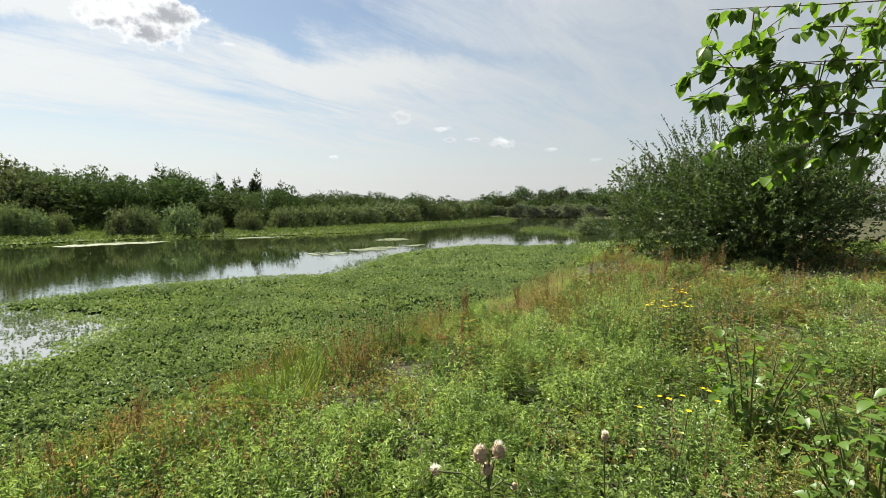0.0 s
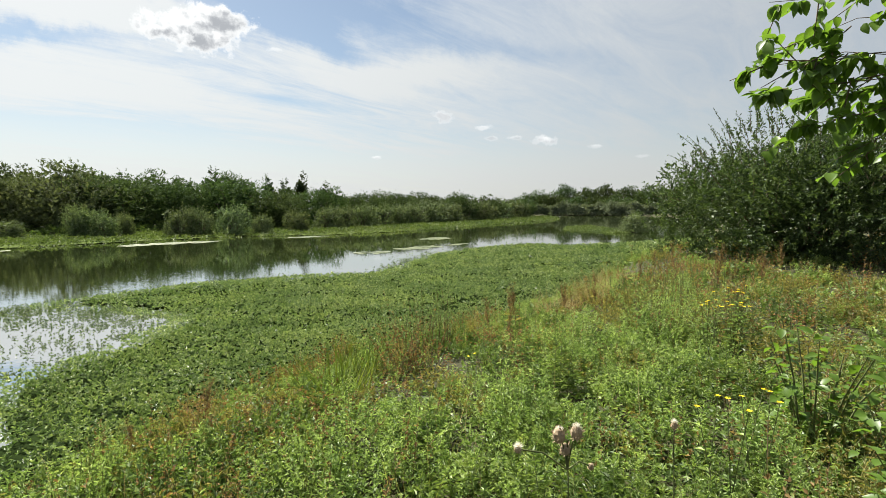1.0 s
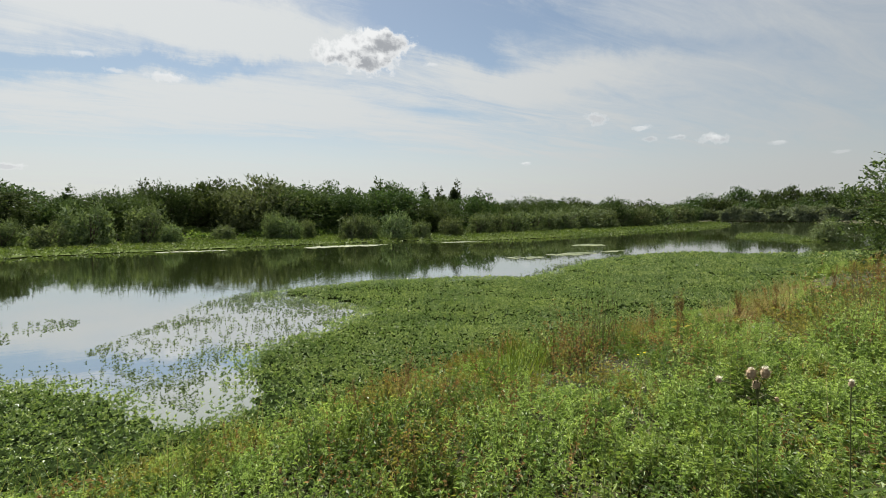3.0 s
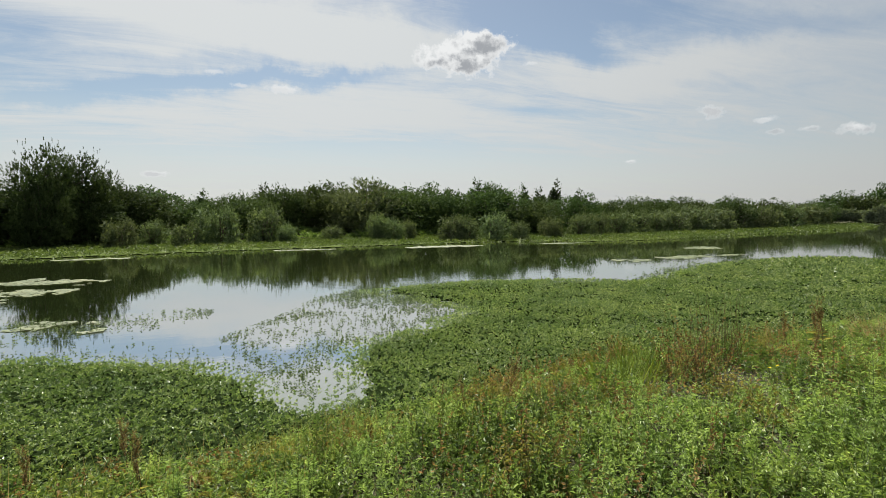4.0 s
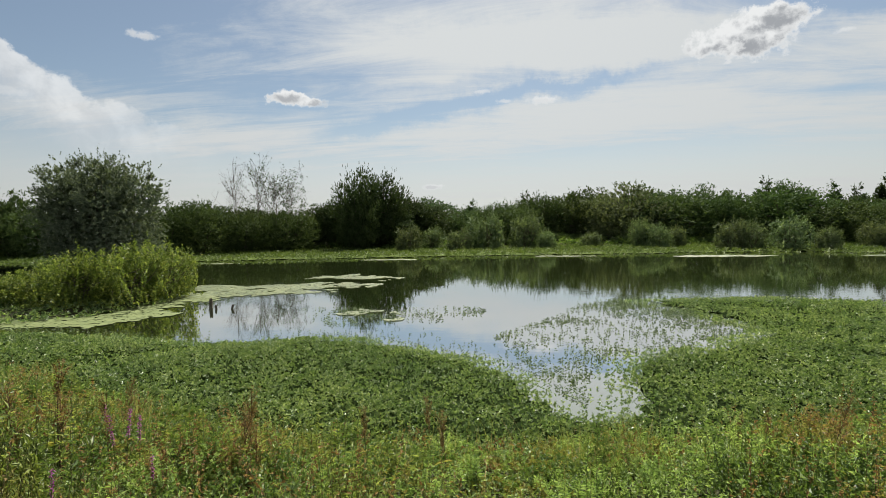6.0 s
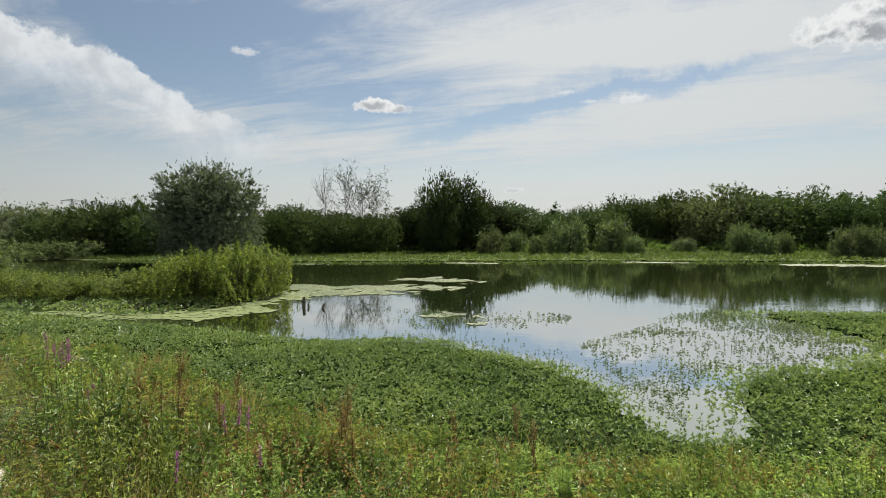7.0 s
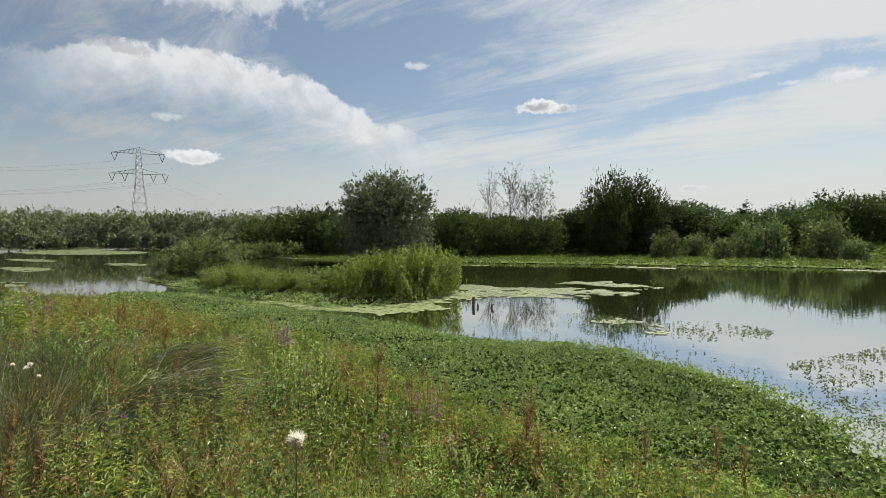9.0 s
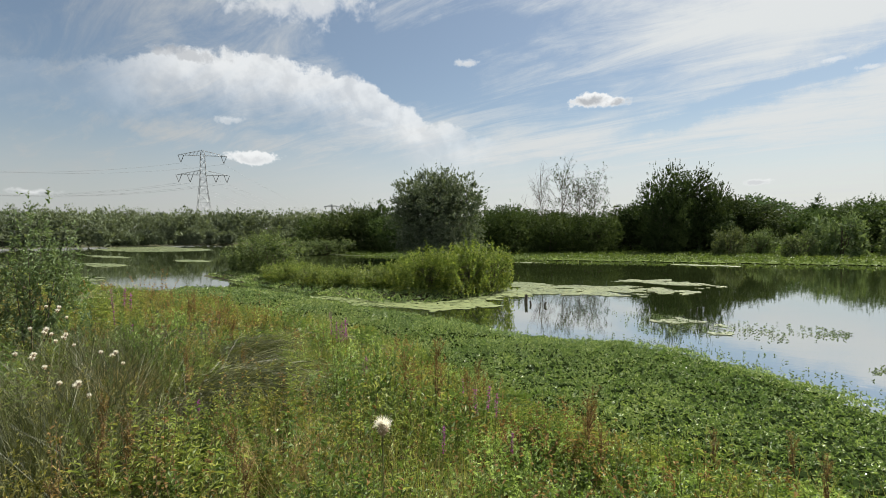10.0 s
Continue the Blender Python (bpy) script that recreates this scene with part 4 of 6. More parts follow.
# Single trees that stand out
ROUND = kind(150, 9.0, 9.0, 9000, 11, 0.155, SILVER, 0.3, upright=0.25, bottom=0.0, stems=4, lobes=22, shoot=0.05, depth=0.5, ragged=0.006, box=3.4, tufts=130, tuft=0.08)
BIG = kind(151, 9.8, 8.2, 4600, 12, 0.165, POPLAR, 0.25, upright=0.3, bottom=0.0, stems=1, lobes=20, shoot=0.04, ragged=0.015, box=3.2, tufts=90, tuft=0.095)
x, y = polar(-41.6, 44)
plant(ROUND, "willow_tree", x, y, 8.5, 8.9, "large round silvery-green willow behind the island", "tree", base=0.2, turn=0.4)
x, y = polar(-17.3, 53)
plant(BIG, "broadleaf_tree", x, y, 9.3, 6.0, "tall dark broadleaf tree with a loose crown", "tree", turn=1.0)
x, y = polar(-14.7, 54)
plant(BIG, "broadleaf_tree", x, y, 8.7, 5.6, "tall dark broadleaf tree beside a taller one", "tree", turn=3.6)
for az, d, h, w, lab in [(-12.6, 57, 6.2, 5.6, "dark broadleaf tree beside a taller one"), (-18.0, 50.5, 6.9, 4.0, "green leafy broadleaf tree before a taller one"), (-20.2, 56, 5.6, 5, "dark bushy broadleaf tree"), (-48.5, 60, 6.6, 6.5, "dense green willow at the edge of the far wood"),
                         (-51.5, 61, 6.3, 8.0, "dense green willow at the edge of the far wood"), (-54.5, 64, 5.4, 7.0, "low green willow by the far inlet"), (-33.6, 50, 5.4, 6.0, "rounded green willow on the far bank"),
                         (-29.5, 51, 4.8, 6.0, "rounded green willow on the far bank"), (-25, 52, 4.9, 5.6, "rounded green willow on the far bank"), (-37, 50, 5.2, 6, "green willow beside a large round one"),
                         (-46, 57, 5.6, 7, "green willow beside a large round one")]:
    x, y = polar(az, d)
    plant(WILLOWS[int(r2.integers(4))] if "willow" in lab else DARKS[int(r2.integers(3))], "willow_tree" if "willow" in lab else "broadleaf_tree", x, y, h, w, lab, "tree")
for az, d, h in [(33.0, 80, 7.6), (29.4, 74, 6.6), (44.7, 110, 5.6), (1.0, 74, 6.8), (-4.8, 70, 5.6), (31, 84, 6.6), (35.4, 84, 6.2), (24.3, 72, 7.3)]:
    x, y = polar(az, d)
    plant(SPIRE, "young_poplar", x, y, h, 3.0, "slender young tree rising over the far thicket", "tree")
# Distant trees beyond the right end of the pond
for az, d, h, w in [(58.5, 122, 6.0, 9), (61.4, 126, 7.4, 7), (63.5, 125, 6.4, 8), (65.8, 126, 7.2, 8), (68, 122, 6.6, 9), (70.5, 120, 6.6, 9), (60, 120, 5.0, 9), (62.6, 118, 4.4, 9), (64.8, 118, 4.6, 9), (67, 116, 4.8, 9), (73, 110, 6.5, 9), (76, 100, 6.5, 9), (80, 95, 6.5, 9)]:
    d, h, w = d * 1.38, h * 1.38, w * 1.38
    x, y = polar(az, d)
    plant(REAR[int(r2.integers(2))], "broadleaf_tree" if h > 7.6 else "willow_tree", x, y, h, w, "distant dark tree beyond the end of the pond", "tree", "distant trees")
plant(BUSHES[1], "willow_bush", 47.3, 18.6, 2.1, 3.2, "dark rounded bush on a small islet", "bush", base=0.06)

# Island shrubs
ISLAND_SHRUB = kind(160, 2.4, 3.6, 760, 17, 0.098, YELLOW_SHRUB, 0.06, upright=0.8, bottom=0.0, stems=9, lobes=8, shoot=0.34, ragged=0.17, fine=True, tufts=26, tuft=0.11)
ISLAND_DARK = kind(161, 3.0, 3.4, 620, 15, 0.125, ISLAND_LEAF, 0.08, upright=0.78, bottom=0.0, stems=8, lobes=7, shoot=0.32, ragged=0.12, fine=True, box=3.0, tufts=20, tuft=0.13)
for kd, x, y, h, w, lab in [(ISLAND_SHRUB, -11.95, 14.0, 2.0, 3.3, "yellow-green willow shrub on the island"), (ISLAND_SHRUB, -14.2, 13.9, 1.55, 3.0, "yellow-green willow shrub on the island"),
                            (ISLAND_SHRUB, -13.0, 15.8, 2.0, 3.8, "yellow-green willow shrub on the island"), (ISLAND_SHRUB, -12.9, 13.3, 1.85, 2.8, "yellow-green willow shrub on the island"), (ISLAND_SHRUB, -15.9, 13.6, 1.1, 3.0, "yellow-green willow shrub on the island"), (ISLAND_SHRUB, -11.7, 15.3, 1.9, 3.0, "yellow-green willow shrub on the island"),
                            (ISLAND_SHRUB, -17.4, 12.9, 1.0, 2.6, "low yellow-green shrub on the island"),
                            (ISLAND_SHRUB, -19.0, 12.6, 1.05, 2.8, "low yellowing shrub on the island"), (ISLAND_SHRUB, -20.9, 12.9, 1.1, 2.6, "low yellowing shrub on the island"), (ISLAND_SHRUB, -22.6, 13.2, 0.9, 2.4, "low yellowing shrub on the island"),
                            (ISLAND_DARK, -26.6, 15.2, 2.85, 4.4, "dark green willow shrub on the island"), (ISLAND_DARK, -29.2, 16.0, 2.0, 4.0, "dark green willow shrub on the island"),
                            (ISLAND_DARK, -46, 33, 2.0, 6, "low willow shrub at the far inlet"), (ISLAND_DARK, -56, 37, 2.2, 7, "low willow shrub at the far inlet")]:
    plant(kd, "willow_shrub", x, y, h, w, lab, "shrub", "shrubs of the island", base=0.1)


def far_wood(name, az0, az1, d0, d1, count, el_low, el_high, label, seed, size=0.75):
    """A closed wood in the distance, all its crowns together."""
    r = np.random.default_rng(seed)
    vs, fs, n = [], [], 0
    for k in range(count):
        az, d = az0 + (az1 - az0) * ((k * 0.618034) % 1.0), r.uniform(d0, d1)
        x, y = polar(az, d)
        h = 2.0 + d * math.tan(radians(r.uniform(el_low, el_high)))
        w = h * r.uniform(0.7, 1.15)
        v, f, _, _ = shoot_crown(r, h, w, 520, 4, size * 0.56, 0.35, 0.0, 8, 0.06, 0.35, 0.012, False, 2.6, 16, 0.16)
        vs.append(v + np.array([x, y, 0.3]))
        fs.append(f + n)
        n += len(v)
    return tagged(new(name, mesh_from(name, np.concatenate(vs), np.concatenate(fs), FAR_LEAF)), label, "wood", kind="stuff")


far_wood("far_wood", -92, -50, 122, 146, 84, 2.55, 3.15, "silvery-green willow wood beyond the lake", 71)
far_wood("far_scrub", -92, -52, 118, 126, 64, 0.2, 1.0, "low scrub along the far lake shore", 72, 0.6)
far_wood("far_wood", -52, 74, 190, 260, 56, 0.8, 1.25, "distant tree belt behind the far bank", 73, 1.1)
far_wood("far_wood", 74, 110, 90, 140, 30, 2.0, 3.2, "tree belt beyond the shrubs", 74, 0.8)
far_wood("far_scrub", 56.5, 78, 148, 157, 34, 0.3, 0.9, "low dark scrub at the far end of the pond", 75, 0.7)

# ---- right bank: thorn shrub and near tree ----


def thorn_shrub(x, y, height, width, seed):
    """A broad dense thicket of arching twigs set with small leaves, long shoots straying from the outline."""
    r = np.random.default_rng(seed)
    v, f, root, tip = shoot_crown(r, height, width, 5600, 14, 0.128, 0.42, 0.0, 18, 0.12, 0.5, 0.02)
    stray = 150
    ang, el = r.uniform(0, 2 * np.pi, stray), r.uniform(0.15, 1.1, stray)
    d = np.stack([np.cos(ang) * np.cos(el), np.sin(ang) * np.cos(el), np.sin(el)], 1)
    s0 = d * np.array([0.40 * width, 0.40 * width, 0.62 * height]) + np.array([0, 0, 0.25 * height])
    s1 = s0 + unit(d + np.array([0, 0, 0.25]) + r.normal(0, 0.2, d.shape)) * r.uniform(0.5, 1.25, (stray, 1))
    n = 26
    t = r.uniform(0.1, 1, (stray, n, 1))
    at = (s0[:, None] + (s1 - s0)[:, None] * t).reshape(-1, 3)
    v2, f2 = leaves(at, np.repeat(s1 - s0, n, 0) / 2 + r.normal(0, 0.7, (stray * n, 3)), r.uniform(0.06, 0.10, stray * n), r.uniform(0.03, 0.045, stray * n), 0.2, 0.1, r)
    vv, ff, _ = join((v, f), (v2, f2))
    thing = tagged(empty("thorn_shrub", pose(x, y, 0.35, 0, 0, 20)), "big dark green thorn shrub at the waterside with straggling twigs", "shrub")
    part("crown", mesh_from("thorn_crown", vv, ff, THORN), thing)
    tt = np.linspace(0, 1, 5)
    a = r.uniform(0, 2 * np.pi, 16)
    lean = r.uniform(0.1, 0.36, 16)[:, None] * width
    p = np.stack([np.cos(a)[:, None] * (0.3 + lean * tt), np.sin(a)[:, None] * (0.3 + lean * tt), tt * height * r.uniform(0.5, 0.85, (16, 1))], -1)
    p[:, 0, 2] = -0.3
    wv, wf = tubes(p, 0.05 * (1 - 0.8 * tt)[None] * r.uniform(0.6, 1.2, (16, 1)), 5)
    pick = r.choice(len(root), 500, replace=False)
    tv, tf = tubes(np.concatenate([np.stack([root[pick], tip[pick]], 1), np.stack([s0, s1], 1)]), np.broadcast_to([0.011, 0.004], (500 + stray, 2)), 3)
    v3, f3, _ = join((wv, wf), (tv, tf))
    tagged(part("branch_tangle", mesh_from("thorn_wood", v3, f3, TWIG, smooth=True), thing), kind="stuff")


thorn_shrub(21.6, 3.0, 5.6, 9.5, 201)


def broad_leaf_mesh():
    """One pointed, drooping leaf with a folded midrib, 10 cm long."""
    t = np.array([0.0, 0.18, 0.42, 0.68, 0.88, 1.0])
    w = np.array([0.002, 0.024, 0.034, 0.027, 0.012, 0.0005])
    z = -0.030 * t ** 2
    rows = []
    for a, b, c in zip(t, w, z):
        rows += [(-b, a * 0.1, c + b * 0.35), (0, a * 0.1, c), (b, a * 0.1, c + b * 0.35)]
    f = []
    for k in range(5):
        i = 3 * k
        f += [(i, i + 1, i + 4, i + 3), (i + 1, i + 2, i + 5, i + 4)]
    return mesh_from("broad_leaf", np.array(rows), np.array(f), DOGWOOD, smooth=True)


LEAF = broad_leaf_mesh()


def aligned(at, along, size, r):
    """A pose with y along a direction, its face roughly up, and a size."""
    along = Vector(along).normalized()
    up = Vector((r.normal(0, 0.35), r.normal(0, 0.35), 1))
    side = along.cross(up).normalized()
    m = Matrix((side, along, side.cross(along))).transposed().to_4x4()
    return Matrix.Translation(Vector(at)) @ m @ Matrix.Scale(size, 4)


def leafy_branch(parent, start, end, r, count, size, spread):
    """A branch under a tree, with every leaf a piece of its own."""
    start, end = np.array(start), np.array(end)
    t = np.linspace(0, 1, 7)
    p = start + (end - start) * t[:, None] + np.array([0, 0, 0.45]) * (t - t ** 2)[:, None] + r.normal(0, 0.025, (7, 3)) * t[:, None]
    wood = [tubes(p[None], (0.006 * (1 - 0.7 * t))[None], 6)]
    k = max(3, count // 9)
    twig = []
    for _ in range(k):
        a = r.uniform(0.15, 1)
        o = start + (end - start) * a + np.array([0, 0, 0.45]) * (a - a * a)
        e = o + unit(end - start) * r.uniform(0.02, 0.16) + r.normal(0, spread, 3) + np.array([0, 0, -0.10])
        twig.append((o, e))
    tw = np.array(twig)
    wood.append(tubes(tw, np.broadcast_to([0.005, 0.002], (k, 2)), 4))
    v, f, _ = join(*wood)
    branch = tagged(part("branch", mesh_from("branch", v, f, TWIG, smooth=True), parent), kind="stuff")
    for j in range(count):
        o, e = twig[j % k]
        a = r.uniform(0.1, 1.05)
        at = o + (e - o) * a
        if j % 4 == 0:
            a = r.uniform(0.5, 1.0) if j % 8 else r.uniform(0.9, 1.0)
            at = start + (end - start) * a + np.array([0, 0, 0.45]) * (a - a * a)
        along = unit(e - o) * 0.6 + r.normal(0, 0.5, 3) + np.array([0, 0, -0.35])
        part("leaf", LEAF, branch, "", aligned(at, along, size * r.uniform(0.7, 1.15), r))


def near_tree():
    r = np.random.default_rng(210)
    tree = tagged(empty("dogwood_tree", pose(5.6, -0.9, 0.6)), "broad-leaved tree with sunlit green leaves overhanging the bank", "tree")
    t = np.linspace(0, 1, 8)
    trunk = np.stack([0.10 * np.sin(3 * t), 0.08 * t, -0.2 + 4.4 * t], 1)
    v, f = tubes(trunk[None], (0.085 * (1 - 0.75 * t))[None], 10)
    part("trunk", mesh_from("trunk", v, f, BARK, smooth=True), tree)
    # Crown above and behind the overhanging branches
    k = 2600
    d = unit(r.normal(size=(k, 3)))
    at = np.array([0.5, -0.4, 3.5]) + d * np.array([1.7, 1.6, 1.5]) * r.uniform(0.45, 1.0, (k, 1))
    cv, cf = leaves(at, d + r.normal(0, 0.6, (k, 3)) + np.array([0, 0, -0.3]), r.uniform(0.07, 0.12, k), r.uniform(0.035, 0.055, k), 0.25, 0.2, r)
    part("crown", mesh_from("crown", cv, cf, DOGWOOD), tree)
    for s, e, n in [((0.05, 0.2, 2.5), (-0.98, 1.98, 2.58), 130), ((0.05, 0.2, 2.4), (-0.92, 1.92, 2.42), 140), ((0.1, 0.1, 2.2), (-0.84, 1.72, 2.20), 130), ((0.05, 0.1, 2.4), (-0.55, 1.75, 2.40), 130), ((0.05, 0.1, 2.4), (-0.75, 1.72, 2.62), 110),
                    ((0.1, 0.1, 2.8), (-0.80, 1.85, 3.00), 90), ((0.0, 0.1, 2.7), (-0.5, 1.7, 2.85), 120), ((0.05, 0.1, 2.3), (-0.6, 1.5, 2.05), 110), ((0.05, 0.1, 2.3), (-0.35, 1.35, 2.25), 110), ((0.05, 0.1, 2.5), (-0.62, 1.55, 1.90), 80)]:
        leafy_branch(tree, s, e, r, n, 1.0, 0.10)


near_tree()


def low_shrub(x, y, z, height, width, count, seed, size):
    r = np.random.default_rng(seed)
    thing = tagged(empty("leafy_shrub", pose(x, y, z)), "low bright green broad-leaved shrub at the path's edge", "shrub")
    k = 12
    a = np.linspace(0, 2 * np.pi, k, endpoint=False) + r.normal(0, 0.2, k)
    top = np.stack([np.cos(a) * width * r.uniform(0.1, 0.45, k), np.sin(a) * width * r.uniform(0.1, 0.45, k), height * r.uniform(0.6, 1.0, k)], 1)
    base = np.stack([np.cos(a) * 0.06, np.sin(a) * 0.06, np.full(k, -0.1)], 1)
    v, f = tubes(np.stack([base, (base + top) / 2 + [0, 0, 0.1], top], 1), np.broadcast_to([0.008, 0.006, 0.003], (k, 3)), 4)
    stems = tagged(part("stem_tuft", mesh_from("stem_tuft", v, f, STALK, smooth=True), thing), kind="stuff")
    for j in range(count):
        o, e = base[j % k], top[j % k]
        at = o + (e - o) * r.uniform(0.25, 1.02) + r.normal(0, 0.04, 3)
        along = np.array([*(r.normal(0, 1, 2)), r.normal(0.15, 0.3)])
        part("leaf", LEAF, stems, "", aligned(at, along, size * r.uniform(0.6, 1.1), r))


low_shrub(4.1, 0.05, 0.60, 0.95, 1.2, 230, 220, 0.85)
low_shrub(5.1, 0.65, 0.60, 0.95, 1.4, 220, 221, 0.9)

# ---- weeds of the near bank ----
# Places kept free of common weeds: x, y, radius
CLEAR = [(-5.4, 2.1, 0.72), (-6.6, 3.2, 0.55), (4.1, 4.8, 0.36), (4.75, 5.2, 0.2), (5.5, 4.2, 0.35), (-3.9, 2.0, 0.3), (5.9, 5.0, 0.25), (-4.0, 2.7, 0.22), (-8.0, 2.35, 0.3), (4.95, 4.0, 0.22), (-3.35, 2.75, 0.18), (5.3, 3.1, 0.16), (3.9, 2.6, 0.14), (6.8, 2.6, 0.18), (-6.3, 1.25, 0.6), (-4.7, 0.75, 0.42), (-7.7, 1.9, 0.5), (-5.5, 0.7, 0.3), (-4.9, 0.5, 0.45), (-5.6, 1.9, 0.25)]
BANK = [(x, y + 0.35) for x, y in NEAR_SHORE if -36 < x < 52] + [(52, -6), (-36, -6)]


def bank_points(density, r, low=2.2, far=40.0):
    """Random places on the bank that the path looks over; thinner with distance."""
    out = []
    for r0, r1, d in density:
        k = int(math.pi * (r1 * r1 - r0 * r0) * d * 0.56)
        rad, ang = np.sqrt(r.uniform(r0 * r0, r1 * r1, k)), r.uniform(radians(-92), radians(100), k)
        x, y = rad * np.sin(ang), rad * np.cos(ang)
        ok = inside(x, y, BANK) & (np.hypot(x - 0.5, y - 0.15) > low)
        for cx, cy, cr in CLEAR:
            ok &= np.hypot(x - cx, y - cy) > cr
        out.append(np.stack([x[ok], y[ok]], 1))
    return np.concatenate(out)


def stand(x, y):
    return np.maximum(land(x, y), 0.02)


def choose(xy, weight, r):
    return xy[r.uniform(size=len(xy)) < weight(xy[:, 0], xy[:, 1])]


def clumps(density, weight, r, per, spread):
    """Stems in tufts: places, how far each leans out of its tuft, and its share of the height."""
    c = choose(bank_points([(a, b, d / per) for a, b, d in density], r), weight, r)
    far = np.interp(np.hypot(c[:, 0], c[:, 1]), [4, 10, 25], [1.0, 1.4, 2.2])
    off = r.normal(0, 1, (len(c), per, 2))
    out = off.reshape(-1, 2) * 0.28
    xy = (c[:, None] + off * spread * far[:, None, None]).reshape(-1, 2)
    share = np.repeat(r.uniform(0.4, 1.0, len(c)) * 1.5, per) * np.clip(1.2 - 0.34 * np.linalg.norm(off, axis=-1).ravel(), 0.3, 1.15)
    ok = inside(xy[:, 0], xy[:, 1], BANK) & (np.hypot(xy[:, 0] - 0.5, xy[:, 1] - 0.15) > 2.1)
    return xy[ok], out[ok], share[ok]


def herbs(name, tuft, height, leaf, per, mat, stalk, label, seed, wide=0.42, droop=0.1, lean=0.20):
    """Leafy stems: each a thin stalk with leaves all the way up."""
    r = np.random.default_rng(seed)
    xy, out, share = tuft if isinstance(tuft, tuple) else (tuft, np.zeros_like(tuft), np.ones(len(tuft)))
    k = len(xy)
    z = stand(xy[:, 0], xy[:, 1])
    swell = 0.32 + 1.6 * grain(xy[:, 0], xy[:, 1], 1.3, 43) ** 1.3 + 0.35 * grain(xy[:, 0], xy[:, 1], 0.45, 44)
    shore = np.interp(xy[:, 0], [p[0] for p in NEAR_SHORE], [p[1] for p in NEAR_SHORE]) - xy[:, 1]
    h = height * r.uniform(0.75, 1.2, k) * share * swell * np.interp(shore, [-0.4, 0.4, 2.0], [0.45, 0.6, 1.0]) * (1 - 0.5 * np.exp(-((xy[:, 0] - 3.6) ** 2 + (xy[:, 1] - 4.1) ** 2)))
    dist = np.hypot(xy[:, 0], xy[:, 1])
    big = np.interp(dist, [3, 7, 14, 30], [1.0, 1.2, 1.8, 3.2])
    base = np.stack([xy[:, 0], xy[:, 1], z - 0.02], 1)
    top = base + np.stack([(out[:, 0] + r.normal(0, lean, k)) * h, (out[:, 1] + r.normal(0, lean, k)) * h, h], 1)
    sv, sf = tubes(np.stack([base, top], 1), np.stack([0.0018 * big, 0.0009 * big], 1), 3)
    f = r.uniform(0.25, 1.05, (k, per)) ** 0.7
    at = base[:, None] + (top - base)[:, None] * f[..., None]
    ang = r.uniform(0, 2 * np.pi, (k, per))
    tilt = r.normal(0.65 - droop, 0.42, (k, per))
    along = np.stack([np.cos(ang) * np.cos(tilt), np.sin(ang) * np.cos(tilt), np.sin(tilt)], -1).reshape(-1, 3)
    size = (leaf * big[:, None] * (1.15 - 0.55 * f) * r.uniform(0.6, 1.4, (k, per))).ravel()
    lv, lf = leaves(at.reshape(-1, 3), along, size, size * wide * r.uniform(0.8, 1.2, len(size)), 0.25, 0.2, r)
    v, fc, ids = join((sv, sf), (lv, lf))
    return tagged(new(name, mesh_from(name, v, fc, [stalk, mat], ids)), label, "weeds", kind="stuff")


def species(x, y, which):
    """The bank's weeds grow in patches: how likely one kind stands here."""
    right = np.exp(-((x - 5.0) / 2.4) ** 2 - ((y - 1.8) / 1.3) ** 2)
    left, east = np.clip((0.6 - x) / 2.5, 0, 1), np.clip((x - 6.5) / 2.5, 0, 1)
    brown = sum(np.exp(-((x - a) ** 2 + (y - b) ** 2) / c ** 2) for a, b, c in BROWN)
    field = {"bright": grain(x, y, 0.8, 31) + 0.58 * right - 0.30 * left - 0.06 * east + 0.05,
             "dark": grain(x, y, 0.7, 32) + 0.07 + 0.24 * np.exp(-((x - 3.2) / 1.5) ** 2 - ((y - 4.0) / 0.8) ** 2),
             "olive": grain(x, y, 0.9, 33) + 0.20 * left + 0.16 * east,
             "rusty": grain(x, y, 0.6, 34) + 0.40 * brown - 0.17,
             "grass": grain(x, y, 0.8, 35) + 0.16 * left + 0.04 * east - 0.04,
             "low": grain(x, y, 0.6, 36) - 0.06 + 0.10 * np.clip((-3 - x) / 2, 0, 1)}
    best = np.max(np.stack(list(field.values())), 0)
    return np.clip(1.0 - (best - field[which]) / 0.14, 0.10, 1.0) * (1 if which != "rusty" else 0.9)


# Stretches where seeding dock and sorrel gather: x, y, radius
BROWN = [(-4.2, 2.3, 0.4), (-5.2, 2.7, 0.4), (-3.3, 1.5, 0.4), (-7.4, 3.0, 0.5), (-8.6, 3.6, 0.6), (-6.1, 2.3, 0.35), (-5.6, 1.3, 0.6), (-4.7, 0.8, 0.5), (-2.6, 4.2, 0.45), (-2.0, 3.7, 0.4), (-1.5, 4.3, 0.4), (2.4, 4.5, 0.25), (5.1, 4.6, 0.5), (7.0, 4.4, 0.6), (8.4, 4.4, 0.7),
         (9.8, 4.3, 0.8), (11.8, 4.2, 1.0), (12.0, 2.6, 1.0), (-7.8, 3.6, 0.6), (-10.5, 4.5, 1.2), (-15, 5.4, 2.0), (6.2, 4.1, 0.4), (-7.2, 4.7, 0.4), (-19, 6.0, 1.6), (14, 4.0, 1.4)]


def bright(x, y):
    return species(x, y, "bright")


def dark(x, y):
    return species(x, y, "dark")


def olive(x, y):
    return species(x, y, "olive")


def rusty(x, y):
    return species(x, y, "rusty")


def grassy(x, y):
    return species(x, y, "grass")


